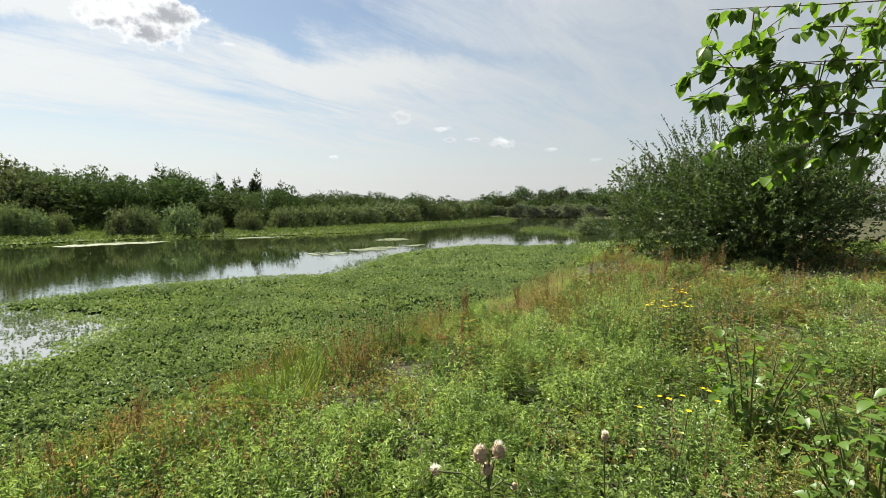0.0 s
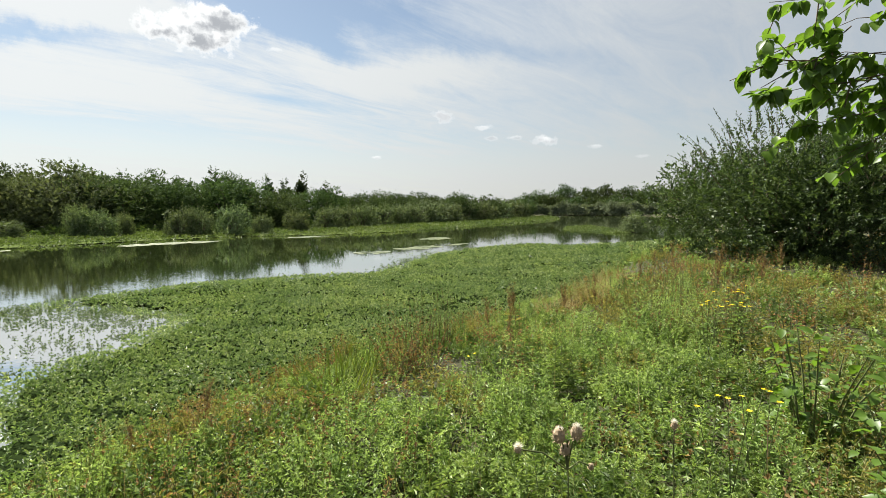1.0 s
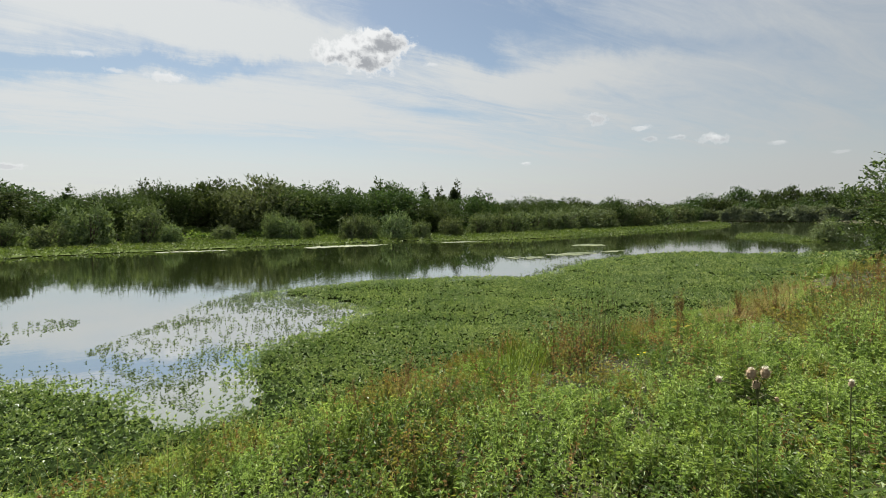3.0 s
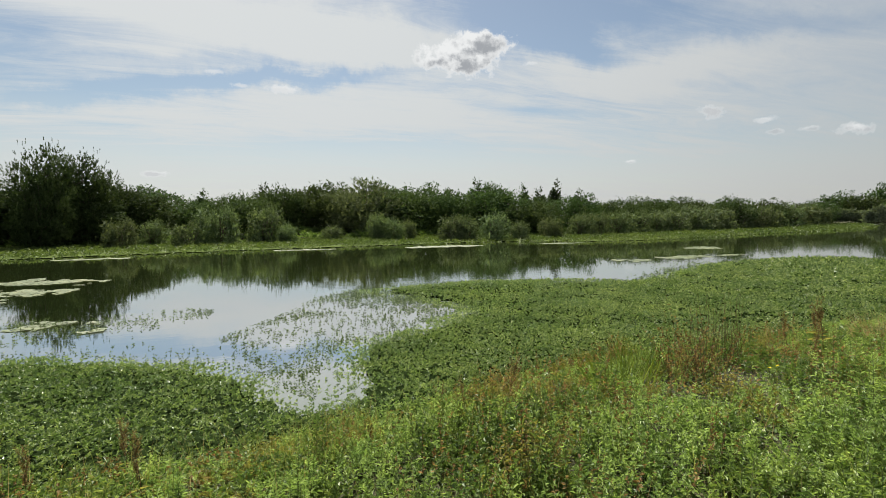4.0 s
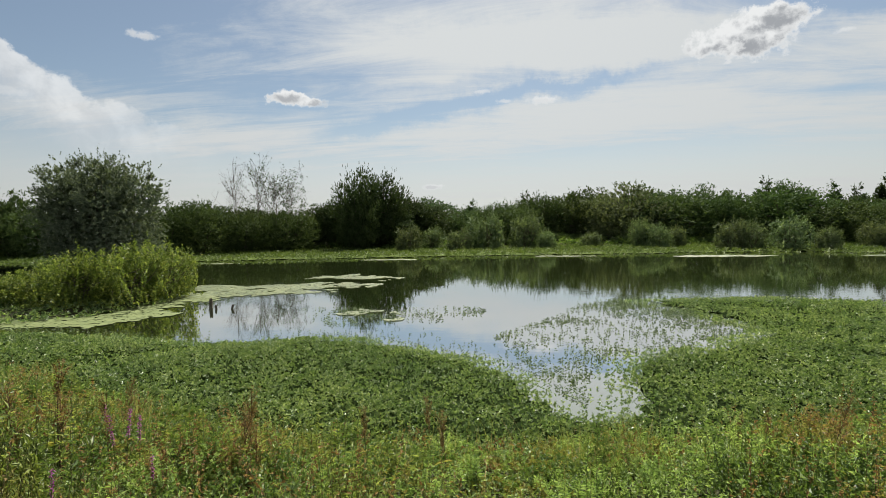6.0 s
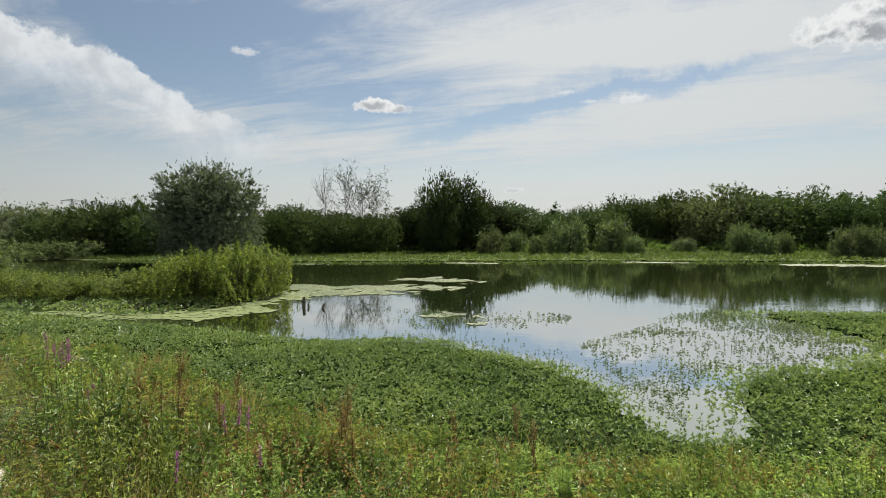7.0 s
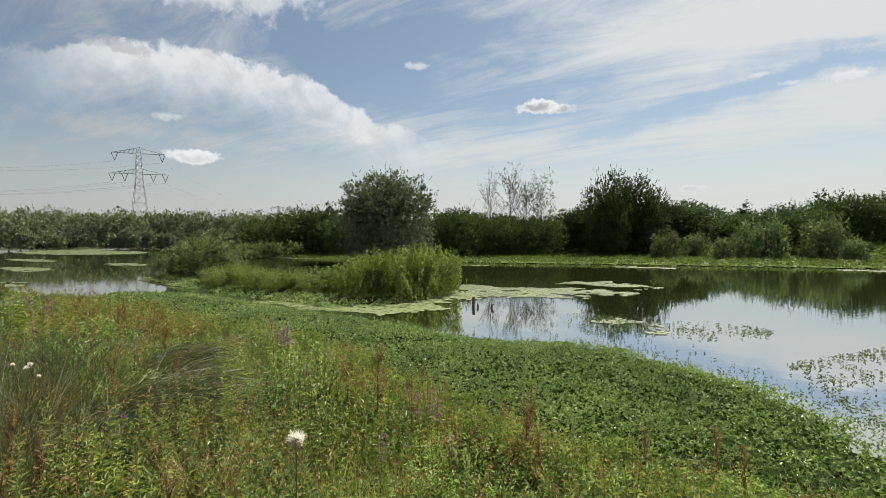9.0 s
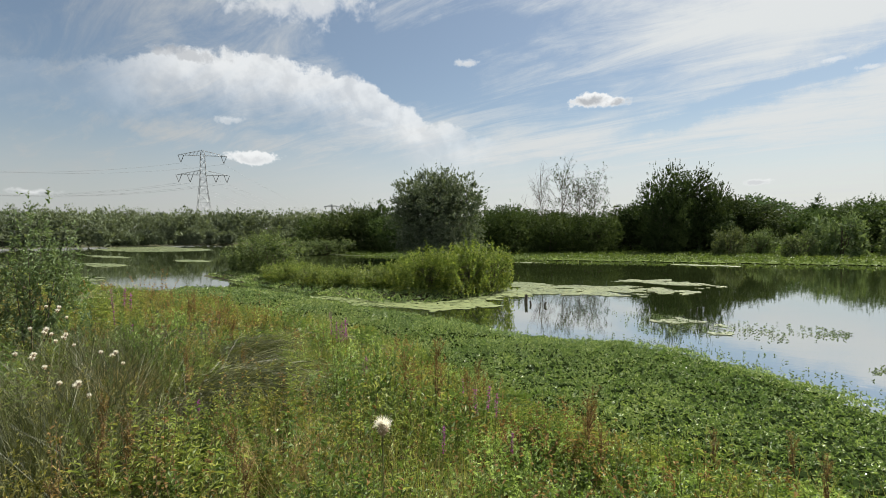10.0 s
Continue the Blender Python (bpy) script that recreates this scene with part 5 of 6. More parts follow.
rw = np.random.default_rng(300)
FULL = [(2.0, 5.0, 285), (5.0, 8.5, 155), (8.5, 15, 56), (15, 32, 14)]
herbs("bright_herbs", clumps(FULL, bright, rw, 44, 0.125), 0.27, 0.046, 17, HERB, STALK, "sunlit yellow-green herbs crowding the bank", 301, 0.34)
herbs("dark_herbs", clumps([(a, b, d * 0.8) for a, b, d in FULL], dark, rw, 44, 0.125), 0.26, 0.050, 13, HERB_DARK, STALK, "darker green leafy weeds on the bank", 302)
herbs("olive_weeds", clumps([(a, b, d * 0.6) for a, b, d in FULL], olive, rw, 40, 0.125), 0.28, 0.046, 13, OLIVE, STALK, "olive late-summer weeds on the bank", 303, 0.36)
herbs("rusty_weeds", clumps([(a, b, d * 0.8) for a, b, d in FULL], rusty, rw, 5, 0.06), 0.40, 0.034, 13, RUST, DRY_STALK, "rusty seeding dock and sorrel among the weeds", 304, 0.55)


def leafy_patch(x, y):
    return np.clip((grain(x, y, 0.55, 51) * 0.7 + grain(x, y, 1.7, 52) * 0.6 - 0.62) * 3.5, 0, 1) * np.interp(x, [-9, -2, 2, 6], [1.0, 0.9, 0.7, 0.55])


def paired_herbs(name, tuft, height, leaf, pairs, mat, stalk, label, seed):
    """Upright weeds with pairs of long leaves, each pair turned a quarter from the last, smaller towards the tip."""
    r = np.random.default_rng(seed)
    xy, out, share = tuft
    k = len(xy)
    dist = np.hypot(xy[:, 0], xy[:, 1])
    big = np.interp(dist, [3, 7, 14, 30], [1.0, 1.2, 1.8, 3.2])
    shore = np.interp(xy[:, 0], [p[0] for p in NEAR_SHORE], [p[1] for p in NEAR_SHORE]) - xy[:, 1]
    h = height * r.uniform(0.7, 1.15, k) * share * np.interp(shore, [-0.4, 0.4, 2.0], [0.4, 0.6, 1.0])
    base = np.stack([xy[:, 0], xy[:, 1], stand(xy[:, 0], xy[:, 1]) - 0.02], 1)
    top = base + np.stack([(0.6 * out[:, 0] + r.normal(0, 0.10, k)) * h, (0.6 * out[:, 1] + r.normal(0, 0.10, k)) * h, h], 1)
    sv, sf = tubes(np.stack([base, top], 1), np.stack([0.0026 * big, 0.0010 * big], 1), 3)
    f = np.linspace(0.22, 1.0, pairs)[None, :] + r.normal(0, 0.015, (k, pairs))
    turn = r.uniform(0, 6.28, (k, 1)) + np.arange(pairs) * 1.57 + r.normal(0, 0.25, (k, pairs))
    f, turn = np.repeat(f, 2, 1), np.repeat(turn, 2, 1) + np.tile([0, np.pi], pairs)
    tilt = np.interp(f, [0.2, 1.0], [0.15, 0.85]) + r.normal(0, 0.22, f.shape)
    at = base[:, None] + (top - base)[:, None] * f[..., None]
    along = np.stack([np.cos(turn) * np.cos(tilt), np.sin(turn) * np.cos(tilt), np.sin(tilt)], -1).reshape(-1, 3)
    size = (leaf * big[:, None] * np.interp(f, [0.2, 0.45, 1.0], [0.8, 1.1, 0.45]) * r.uniform(0.75, 1.25, f.shape)).ravel()
    lv, lf = leaves(at.reshape(-1, 3), along, size, size * r.uniform(0.20, 0.30, len(size)), 0.25, 0.28, r)
    v, fc, ids = join((sv, sf), (lv, lf))
    return tagged(new(name, mesh_from(name, v, fc, [stalk, mat], ids)), label, "weeds", kind="stuff")


TALL = [(2.2, 5.0, 95), (5.0, 8.5, 60), (8.5, 15, 22), (15, 30, 5)]
paired_herbs("willowherb_stand", clumps(TALL, lambda x, y: leafy_patch(x, y) * (x > -1.5) * np.interp(x, [3.2, 5.0], [0.4, 1.0]), rw, 16, 0.10), 0.40, 0.052, 14, HERB, STALK, "upright fresh green willowherb with paired leaves", 341)
paired_herbs("willowherb_stand", clumps(TALL, lambda x, y: leafy_patch(x, y) * (x < -1.0), rw, 16, 0.10), 0.58, 0.056, 15, HERB_WARM, STALK, "upright yellowing willowherb with paired leaves", 343)
paired_herbs("willowherb_stand", clumps(TALL, lambda x, y: leafy_patch(x + 3.1, y - 1.7) * 0.7, rw, 16, 0.10), 0.46, 0.064, 12, HERB_DARK, STALK, "upright dark green willowherb with paired leaves", 342)


def ground_cover(name, density, size, mat, label, seed):
    """Low leaves close over the soil."""
    r = np.random.default_rng(seed)
    xy = bank_points(density, r, 2.0)
    k = len(xy)
    big = np.interp(np.hypot(xy[:, 0], xy[:, 1]), [3, 7, 14, 30], [1.0, 1.3, 2.2, 4.0])
    z = stand(xy[:, 0], xy[:, 1]) + r.uniform(0, 0.10, k)
    v, f = leaves(np.stack([xy[:, 0], xy[:, 1], z], 1), r.normal(0, 1, (k, 3)) * [1, 1, 0.3] + [0, 0, 0.35], size * big * r.uniform(0.6, 1.3, k), size * 0.5 * big, 0.2, 0.2, r)
    return tagged(new(name, mesh_from(name, v, f, mat)), label, "weeds", kind="stuff")


# The dark leaf colour paints shade into the gaps between clumps
ground_cover("low_herbs", [(2.0, 5.5, 760), (5.5, 9, 380), (9, 16, 100), (16, 34, 26)], 0.044, HERB_DARK, "low green ground cover, darkened as shade between the weeds", 305)

ground_cover("low_herbs", [(2.0, 5.5, 260), (5.5, 9, 120), (9, 16, 40)], 0.044, HERB, "low sunlit leaves between the weeds", 308)


def grass(name, xy, height, mat, label, seed, width=0.004, lean=0.35, droop=0.06):
    r = np.random.default_rng(seed)
    k = len(xy)
    dist = np.hypot(xy[:, 0], xy[:, 1])
    big = np.interp(dist, [3, 7, 14, 30], [1.0, 1.3, 2.2, 4.0])
    h = height * r.uniform(0.5, 1.3, k)
    base = np.stack([xy[:, 0], xy[:, 1], stand(xy[:, 0], xy[:, 1]) - 0.02], 1)
    tip = base + np.stack([r.normal(0, lean, k) * h, r.normal(0, lean, k) * h, h], 1)
    v, f = blades(base, tip, width * big, droop, r)
    return tagged(new(name, mesh_from(name, v, f, mat)), label, "grass", kind="stuff")


grass("grass", choose(bank_points([(2.0, 5, 620), (5, 9, 330), (9, 16, 100), (16, 34, 24)], rw), grassy, rw), 0.36, GRASS, "tall thin grass among the weeds", 306)
grass("dry_grass", choose(bank_points([(2.0, 5, 150), (5, 9, 80), (9, 16, 34), (16, 34, 10)], rw), grassy, rw), 0.42, STRAW, "dry straw-coloured grass stems", 307, 0.003, 0.25)
rt = np.random.default_rng(320)
tall = np.concatenate([np.stack([rt.normal(x, s, n), rt.normal(y, s, n)], 1) for x, y, s, n in [(-6.3, 1.25, 0.45, 1700), (-4.7, 0.75, 0.34, 1300), (-7.7, 1.9, 0.45, 1100), (-5.5, 0.7, 0.30, 900)]])
grass("tall_grass", tall, 0.58, TUSSOCK, "tall dark olive grass leaning over the bank", 321, 0.0045, 0.55, 0.12)
# Rough growth at the foot of the woods across the water
rf = np.random.default_rng(330)
fx, fy = scatter(FAR_FRONT[2:10] + [(49, 60), (37, 62), (24, 62), (10, 63), (-8, 61), (-19, 58), (-31, 53), (-45, 52)], 4.2, rf)
ok = fy > np.interp(fx, [p[0] for p in FAR_SHORE[::-1]], [p[1] for p in FAR_SHORE[::-1]]) - 1.5
herbs("bank_undergrowth", np.stack([fx[ok], fy[ok]], 1), 0.95, 0.12, 10, HERB_DARK, STALK, "rough green undergrowth along the far bank", 331, 0.4)

# ---- single plants of the near bank ----


def dock(seed, height):
    """A seeding dock: ribbed stalk, side stalks set with rusty seed flakes, a few leaves."""
    r = np.random.default_rng(seed)
    t = np.linspace(0, 1, 6)
    stem = np.stack([0.02 * np.sin(4 * t), 0.02 * np.cos(3 * t), t * height], 1)
    sv, sf = tubes(stem[None], (0.005 * (1 - 0.6 * t))[None], 6)
    k = 14
    a, z0 = r.uniform(0, 6.28, k), r.uniform(0.4, 0.85, k) * height
    o = np.stack([0 * a, 0 * a, z0], 1)
    e = o + np.stack([np.cos(a) * 0.07, np.sin(a) * 0.07, np.full(k, 0.17)], 1) * r.uniform(0.6, 1.3, (k, 1)) * height
    bv, bf = tubes(np.stack([o, e], 1), np.broadcast_to([0.0025, 0.001], (k, 2)), 3)
    n = 42
    at = np.concatenate([(o[:, None] + (e - o)[:, None] * r.uniform(0.1, 1, (k, n, 1))).reshape(-1, 3), np.stack([r.normal(0, .012, 150), r.normal(0, .012, 150), r.uniform(0.5, 1.02, 150) * height], 1)])
    at += r.normal(0, 0.006, at.shape)
    lv, lf = leaves(at, r.normal(0, 1, at.shape), r.uniform(0.008, 0.018, len(at)), r.uniform(0.007, 0.013, len(at)), 0.2, 0, r)
    m = 7
    aa = r.uniform(0, 6.28, m)
    base = np.stack([0 * aa, 0 * aa, r.uniform(0.05, 0.45, m) * height], 1)
    gv, gf = leaves(base, np.stack([np.cos(aa), np.sin(aa), r.uniform(0, 0.7, m)], 1), r.uniform(0.08, 0.16, m), r.uniform(0.025, 0.05, m), 0.2, 0.3, r)
    return [("stem", mesh_from("dock_stem", sv, sf, DRY_STALK, smooth=True), ""), ("side_stem_tuft", mesh_from("dock_sides", bv, bf, DRY_STALK), "stuff"),
            ("panicle", mesh_from("dock_seeds", lv, lf, RUST), "stuff"), ("foliage", mesh_from("dock_leaves", gv, gf, OLIVE), "stuff")], height


def set_plant(parts, name, x, y, scale, label, category, group="", turn=0.0, lean=(0, 0)):
    z = float(stand(np.array([x]), np.array([y]))[0])
    thing = tagged(empty(name, Matrix.LocRotScale((x, y, z - 0.02), Euler((lean[0], lean[1], turn)), (scale, scale, scale))), label, category, group)
    for n, me, k in parts:
        tagged(part(n, me, thing), kind=k)
    return thing


DOCKS = [dock(400 + k, 0.8) for k in range(3)]
rd = np.random.default_rng(410)
for x, y, h in [(7.3, 4.6, 0.9), (7.6, 4.9, 0.75), (7.0, 4.9, 0.7), (8.3, 4.3, 0.75), (8.8, 4.6, 0.7), (9.6, 4.4, 0.75), (6.4, 4.2, 0.6), (-1.0, 5.0, 0.6), (-0.7, 4.0, 0.6), (2.6, 4.8, 0.6), (2.1, 4.7, 0.5), (1.9, 5.0, 0.45),
                (-2.2, 3.65, 0.68), (-2.35, 3.9, 0.75), (-2.0, 3.5, 0.55), (-3.6, 3.4, 0.95), (-3.75, 3.25, 0.8), (-3.3, 3.6, 0.7), (-4.3, 4.9, 0.6), (-1.4, 4.2, 0.55), (-5.6, 2.0, 0.7), (-5.9, 2.7, 0.6), (-3.3, 1.4, 0.7), (-3.0, 1.2, 0.6),
                (10.8, 3.6, 0.85), (11.6, 4.4, 0.9), (12.4, 3.0, 0.9), (13.2, 4.6, 0.9), (12.0, 2.2, 0.9), (13.8, 3.4, 1.0), (14.6, 4.6, 1.0), (10.2, 2.6, 0.8), (9.4, 3.3, 0.7), (14.2, 2.2, 1.0), (-8.2, 2.6, 0.7), (-7.6, 3.4, 0.7), (-9.4, 3.6, 0.8), (-10.6, 4.2, 0.8), (-3.7, 0.75, 0.6), (-4.0, 1.0, 0.65), (-3.5, 0.5, 0.55), (-4.4, 0.9, 0.7)]:
    some, h0 = DOCKS[int(rd.integers(3))]
    set_plant(some, "dock_plant", x, y, h / h0, "rusty brown seeding dock among the weeds", "weed", "docks of the bank", rd.uniform(0, 6.28), (rd.normal(0, 0.08), rd.normal(0, 0.08)))


def stalk_cluster(seed, count, height, mat, leafmat, leaf=0.04, spread=0.25, per=16, name="stalks"):
    r = np.random.default_rng(seed)
    base = np.stack([r.normal(0, spread, count), r.normal(0, spread, count), np.full(count, -0.03)], 1)
    top = base + np.stack([r.normal(0, 0.10, count), r.normal(0, 0.10, count), height * r.uniform(0.6, 1.1, count)], 1)
    sv, sf = tubes(np.stack([base, (base + top) / 2 + r.normal(0, 0.01, (count, 3)), top], 1), np.broadcast_to([0.004, 0.003, 0.0015], (count, 3)), 4)
    f = r.uniform(0.15, 1.0, (count, per, 1))
    at = (base[:, None] + (top - base)[:, None] * f).reshape(-1, 3)
    lv, lf = leaves(at, r.normal(0, 1, at.shape) + np.array([0, 0, 0.6]), leaf * r.uniform(0.5, 1.3, len(at)), leaf * 0.3, 0.2, 0.1, r)
    return [("stem_tuft", mesh_from(name, sv, sf, mat), "stuff"), ("foliage", mesh_from(name + "_leaves", lv, lf, leafmat), "stuff")]


set_plant(stalk_cluster(420, 34, 1.0, DRY_STALK, HERB_DARK, 0.045, 0.22), "willowherb", 5.9, 5.0, 1.0, "tall dark clump of seeding willowherb stalks", "weed")
set_plant(stalk_cluster(421, 16, 0.75, DRY_STALK, HERB_DARK, 0.05, 0.2), "willowherb", 4.9, 4.6, 1.0, "dark clump of seeding willowherb stalks", "weed")
set_plant(stalk_cluster(422, 64, 0.8, STALK, HERB_DARK, 0.058, 0.20, 26), "willowherb", -4.2, 3.1, 1.0, "dark green leafy clump of willowherb", "weed")
set_plant(stalk_cluster(423, 64, 0.8, STALK, HERB_DARK, 0.058, 0.24, 26), "willowherb", -7.0, 2.2, 1.0, "dark green leafy clump of willowherb", "weed")
set_plant(stalk_cluster(426, 54, 0.7, STALK, HERB_WARM, 0.055, 0.20, 26), "willowherb", -3.35, 2.75, 1.0, "yellow-green leafy clump of willowherb", "weed")
set_plant(stalk_cluster(427, 54, 0.75, STALK, HERB, 0.055, 0.22, 26), "willowherb", -5.0, 3.5, 1.0, "fresh green leafy clump of willowherb", "weed")
set_plant(stalk_cluster(424, 34, 1.0, STALK, OLIVE, 0.05, 0.5), "willowherb", 9.6, 3.0, 1.0, "wide olive clump of seeding willowherb", "weed")
set_plant(stalk_cluster(425, 34, 1.0, STALK, OLIVE, 0.05, 0.5), "willowherb", 8.6, 2.4, 1.0, "wide olive clump of seeding willowherb", "weed")


def blade_clump(seed, count, height, width, lean, mat, droop, radius=0.12, swirl=0.0):
    r = np.random.default_rng(seed)
    a = r.uniform(0, 6.28, count)
    rad = radius * np.sqrt(r.uniform(0, 1, count))
    base = np.stack([np.cos(a) * rad, np.sin(a) * rad, np.full(count, -0.03)], 1)
    b = a + r.normal(0, 0.5, count) if swirl == 0 else swirl + r.normal(0, 0.7, count)
    out = np.abs(r.normal(lean, lean * 0.4, count)) * height
    tip = base + np.stack([np.cos(b) * out, np.sin(b) * out, height * r.uniform(0.4, 1.0, count) - droop], 1)
    v, f = blades(base, tip, width * r.uniform(0.6, 1.2, count), droop * 1.6, r, 5)
    return [("blade_tuft", mesh_from("blade_tuft", v, f, mat), "stuff")]


set_plant(blade_clump(430, 150, 0.66, 0.017, 0.34, IRIS, 0.03, 0.34), "iris_clump", 4.1, 4.8, 1.0, "clump of upright sword-shaped yellow-green iris leaves", "iris")
set_plant(blade_clump(431, 60, 0.65, 0.018, 0.28, IRIS, 0.02, 0.22), "iris_clump", 4.75, 5.2, 1.0, "clump of upright sword-shaped yellow-green iris leaves", "iris")
for x, y, s, sw, lab in [(-5.45, 2.0, 1.0, 0.8, "arching olive grass tussock combed over by wind"), (-5.65, 2.4, 0.9, 0.75, "arching olive grass tussock combed over by wind"), (-6.9, 3.0, 0.9, 0.9, "arching grass tussock near the shore"), (-5.2, 1.7, 0.75, 0.6, "arching olive grass tussock")]:
    set_plant(blade_clump(int(440 + 10 * s - 100 * x), 1400, 0.76, 0.009, 0.95, TUSSOCK, 0.31, 0.32, sw), "grass_tussock", x, y, s, lab, "grass")
for x, y, s in [(-3.7, 1.85, 1.0), (-3.3, 2.0, 0.8), (-6.4, 1.6, 1.0), (9.0, 4.9, 1.1), (10.6, 4.9, 1.2), (12.6, 5.4, 1.2), (-2.6, 1.5, 0.8)]:
    set_plant(blade_clump(int(470 + 7 * x), 520, 0.62, 0.0045, 0.34, STRAW, 0.06, 0.26), "straw_tuft", x, y, s, "tuft of dry straw-coloured grass", "grass", "straw tufts")


def spike_flower(seed, spikes, height):
    """Purple loosestrife: leafy stems, each topped by a long spike of small petals."""
    r = np.random.default_rng(seed)
    b = np.stack([r.normal(0, 0.06, spikes), r.normal(0, 0.06, spikes), np.full(spikes, -0.03)], 1)
    top = b + np.stack([r.normal(0, 0.05, spikes), r.normal(0, 0.05, spikes), height * r.uniform(0.75, 1.05, spikes)], 1)
    parts = []
    sv, sf = tubes(np.stack([b, top], 1), np.broadcast_to([0.005, 0.002], (spikes, 2)), 5)
    at = (b[:, None] + (top - b)[:, None] * r.uniform(0.1, 0.68, (spikes, 34, 1))).reshape(-1, 3)
    lv, lf = leaves(at, r.normal(0, 1, at.shape) * [1, 1, 0.3] + [0, 0, 0.4], r.uniform(0.04, 0.08, len(at)), r.uniform(0.010, 0.018, len(at)), 0.2, 0.2, r)
    pt = (b[:, None] + (top - b)[:, None] * r.uniform(0.66, 1.02, (spikes, 110, 1))).reshape(-1, 3) + r.normal(0, 0.007, (spikes * 110, 3))
    pv, pf = leaves(pt, r.normal(0, 1, pt.shape) * [1, 1, 0.5], r.uniform(0.012, 0.024, len(pt)), r.uniform(0.007, 0.012, len(pt)), 0.2, 0.1, r)
    return [("stem_tuft", mesh_from("spike_stems", sv, sf, STALK), "stuff"), ("foliage", mesh_from("spike_leaves", lv, lf, OLIVE), "stuff"), ("blossom", mesh_from("spike_flowers", pv, pf, PURPLE), "stuff")]


SPIKES = [(spike_flower(500, 3, 0.9)), (spike_flower(501, 6, 0.9)), (spike_flower(502, 1, 0.9))]
for x, y, h, k in [(-9.9, 2.75, 1.0, 0), (-9.4, 2.5, 0.7, 2), (-6.1, 4.25, 0.85, 1), (-4.4, 1.55, 0.6, 2), (-3.0, 3.4, 0.7, 0), (-2.7, 2.45, 0.6, 2), (-4.9, 3.7, 0.6, 0), (-2.5, 3.0, 0.5, 2), (-8.6, 2.5, 0.6, 2), (-3.9, 4.2, 0.55, 2)]:
    set_plant(SPIKES[k], "loosestrife", x, y, h / 0.9, "purple loosestrife with slender flower spikes", "wildflower", "loosestrife of the bank", rd.uniform(0, 6))


def ragwort(seed, heads, height):
    r = np.random.default_rng(seed)
    b = np.stack([r.normal(0, 0.04, heads), r.normal(0, 0.04, heads), np.full(heads, -0.03)], 1)
    top = np.stack([r.normal(0, 0.10, heads), r.normal(0, 0.10, heads), height * r.uniform(0.8, 1.0, heads)], 1)
    sv, sf = tubes(np.stack([b, top], 1), np.broadcast_to([0.004, 0.002], (heads, 2)), 4)
    n = 9
    a = np.tile(np.arange(n) * 2 * np.pi / n, heads)
    c = np.repeat(top, n, 0)
    pv, pf = leaves(c, np.stack([np.cos(a), np.sin(a), 0.25 + 0 * a], 1), np.full(len(a), 0.017), np.full(len(a), 0.009), 0.1, 0.1, r)
    at = (b[:, None] + (top - b)[:, None] * r.uniform(0.1, 0.9, (heads, 12, 1))).reshape(-1, 3)
    lv, lf = leaves(at, r.normal(0, 1, at.shape) * [1, 1, 0.3] + [0, 0, 0.3], r.uniform(0.03, 0.07, len(at)), r.uniform(0.012, 0.02, len(at)), 0.2, 0.2, r)
    return [("stem_tuft", mesh_from("ragwort_stems", sv, sf, STALK), "stuff"), ("foliage", mesh_from("ragwort_leaves", lv, lf, HERB), "stuff"), ("blossom", mesh_from("ragwort_flowers", pv, pf, YELLOW), "stuff")]


RAG = [ragwort(510, 9, 0.7), ragwort(511, 4, 0.6)]
for x, y, h, k in [(3.9, 0.95, 0.75, 1), (4.25, 0.85, 0.72, 1), (6.7, 1.5, 0.8, 0), (6.9, 1.8, 0.75, 0), (7.6, 1.7, 0.8, 0), (4.6, 3.4, 0.5, 1)]:
    set_plant(RAG[k], "ragwort", x, y, h / 0.65, "yellow ragwort in flower among green herbs", "wildflower", "ragwort of the bank", rd.uniform(0, 6))


def ball(radius, squash=1.0, rows=6, cols=9):
    """A small rounded body, top and bottom closed, as verts and quads."""
    th, ph = np.linspace(0.05, np.pi - 0.05, rows), np.arange(cols) * 2 * np.pi / cols
    v = np.stack([radius * np.sin(th)[:, None] * np.cos(ph), radius * np.sin(th)[:, None] * np.sin(ph), radius * squash * np.cos(th)[:, None] + 0 * ph], -1).reshape(-1, 3)
    i, j = np.arange(rows - 1)[:, None] * cols, np.arange(cols)[None]
    j2 = (j + 1) % cols
    return v, np.stack([i + j, i + cols + j, i + cols + j2, i + j2], -1).reshape(-1, 4)


def tuft_of_down(r, at, radius, hairs, up=0.9):
    """Fluff: fine pale hairs bursting from a seed head."""
    d = unit(r.normal(size=(hairs, 3)) * [1.3, 1.3, 0.8] + np.array([0, 0, up]))
    return blades(np.repeat(np.array([at]), hairs, 0), np.array(at) + d * radius * r.uniform(0.6, 1.1, (hairs, 1)), np.full(hairs, radius * 0.05), 0.0, r, 1)


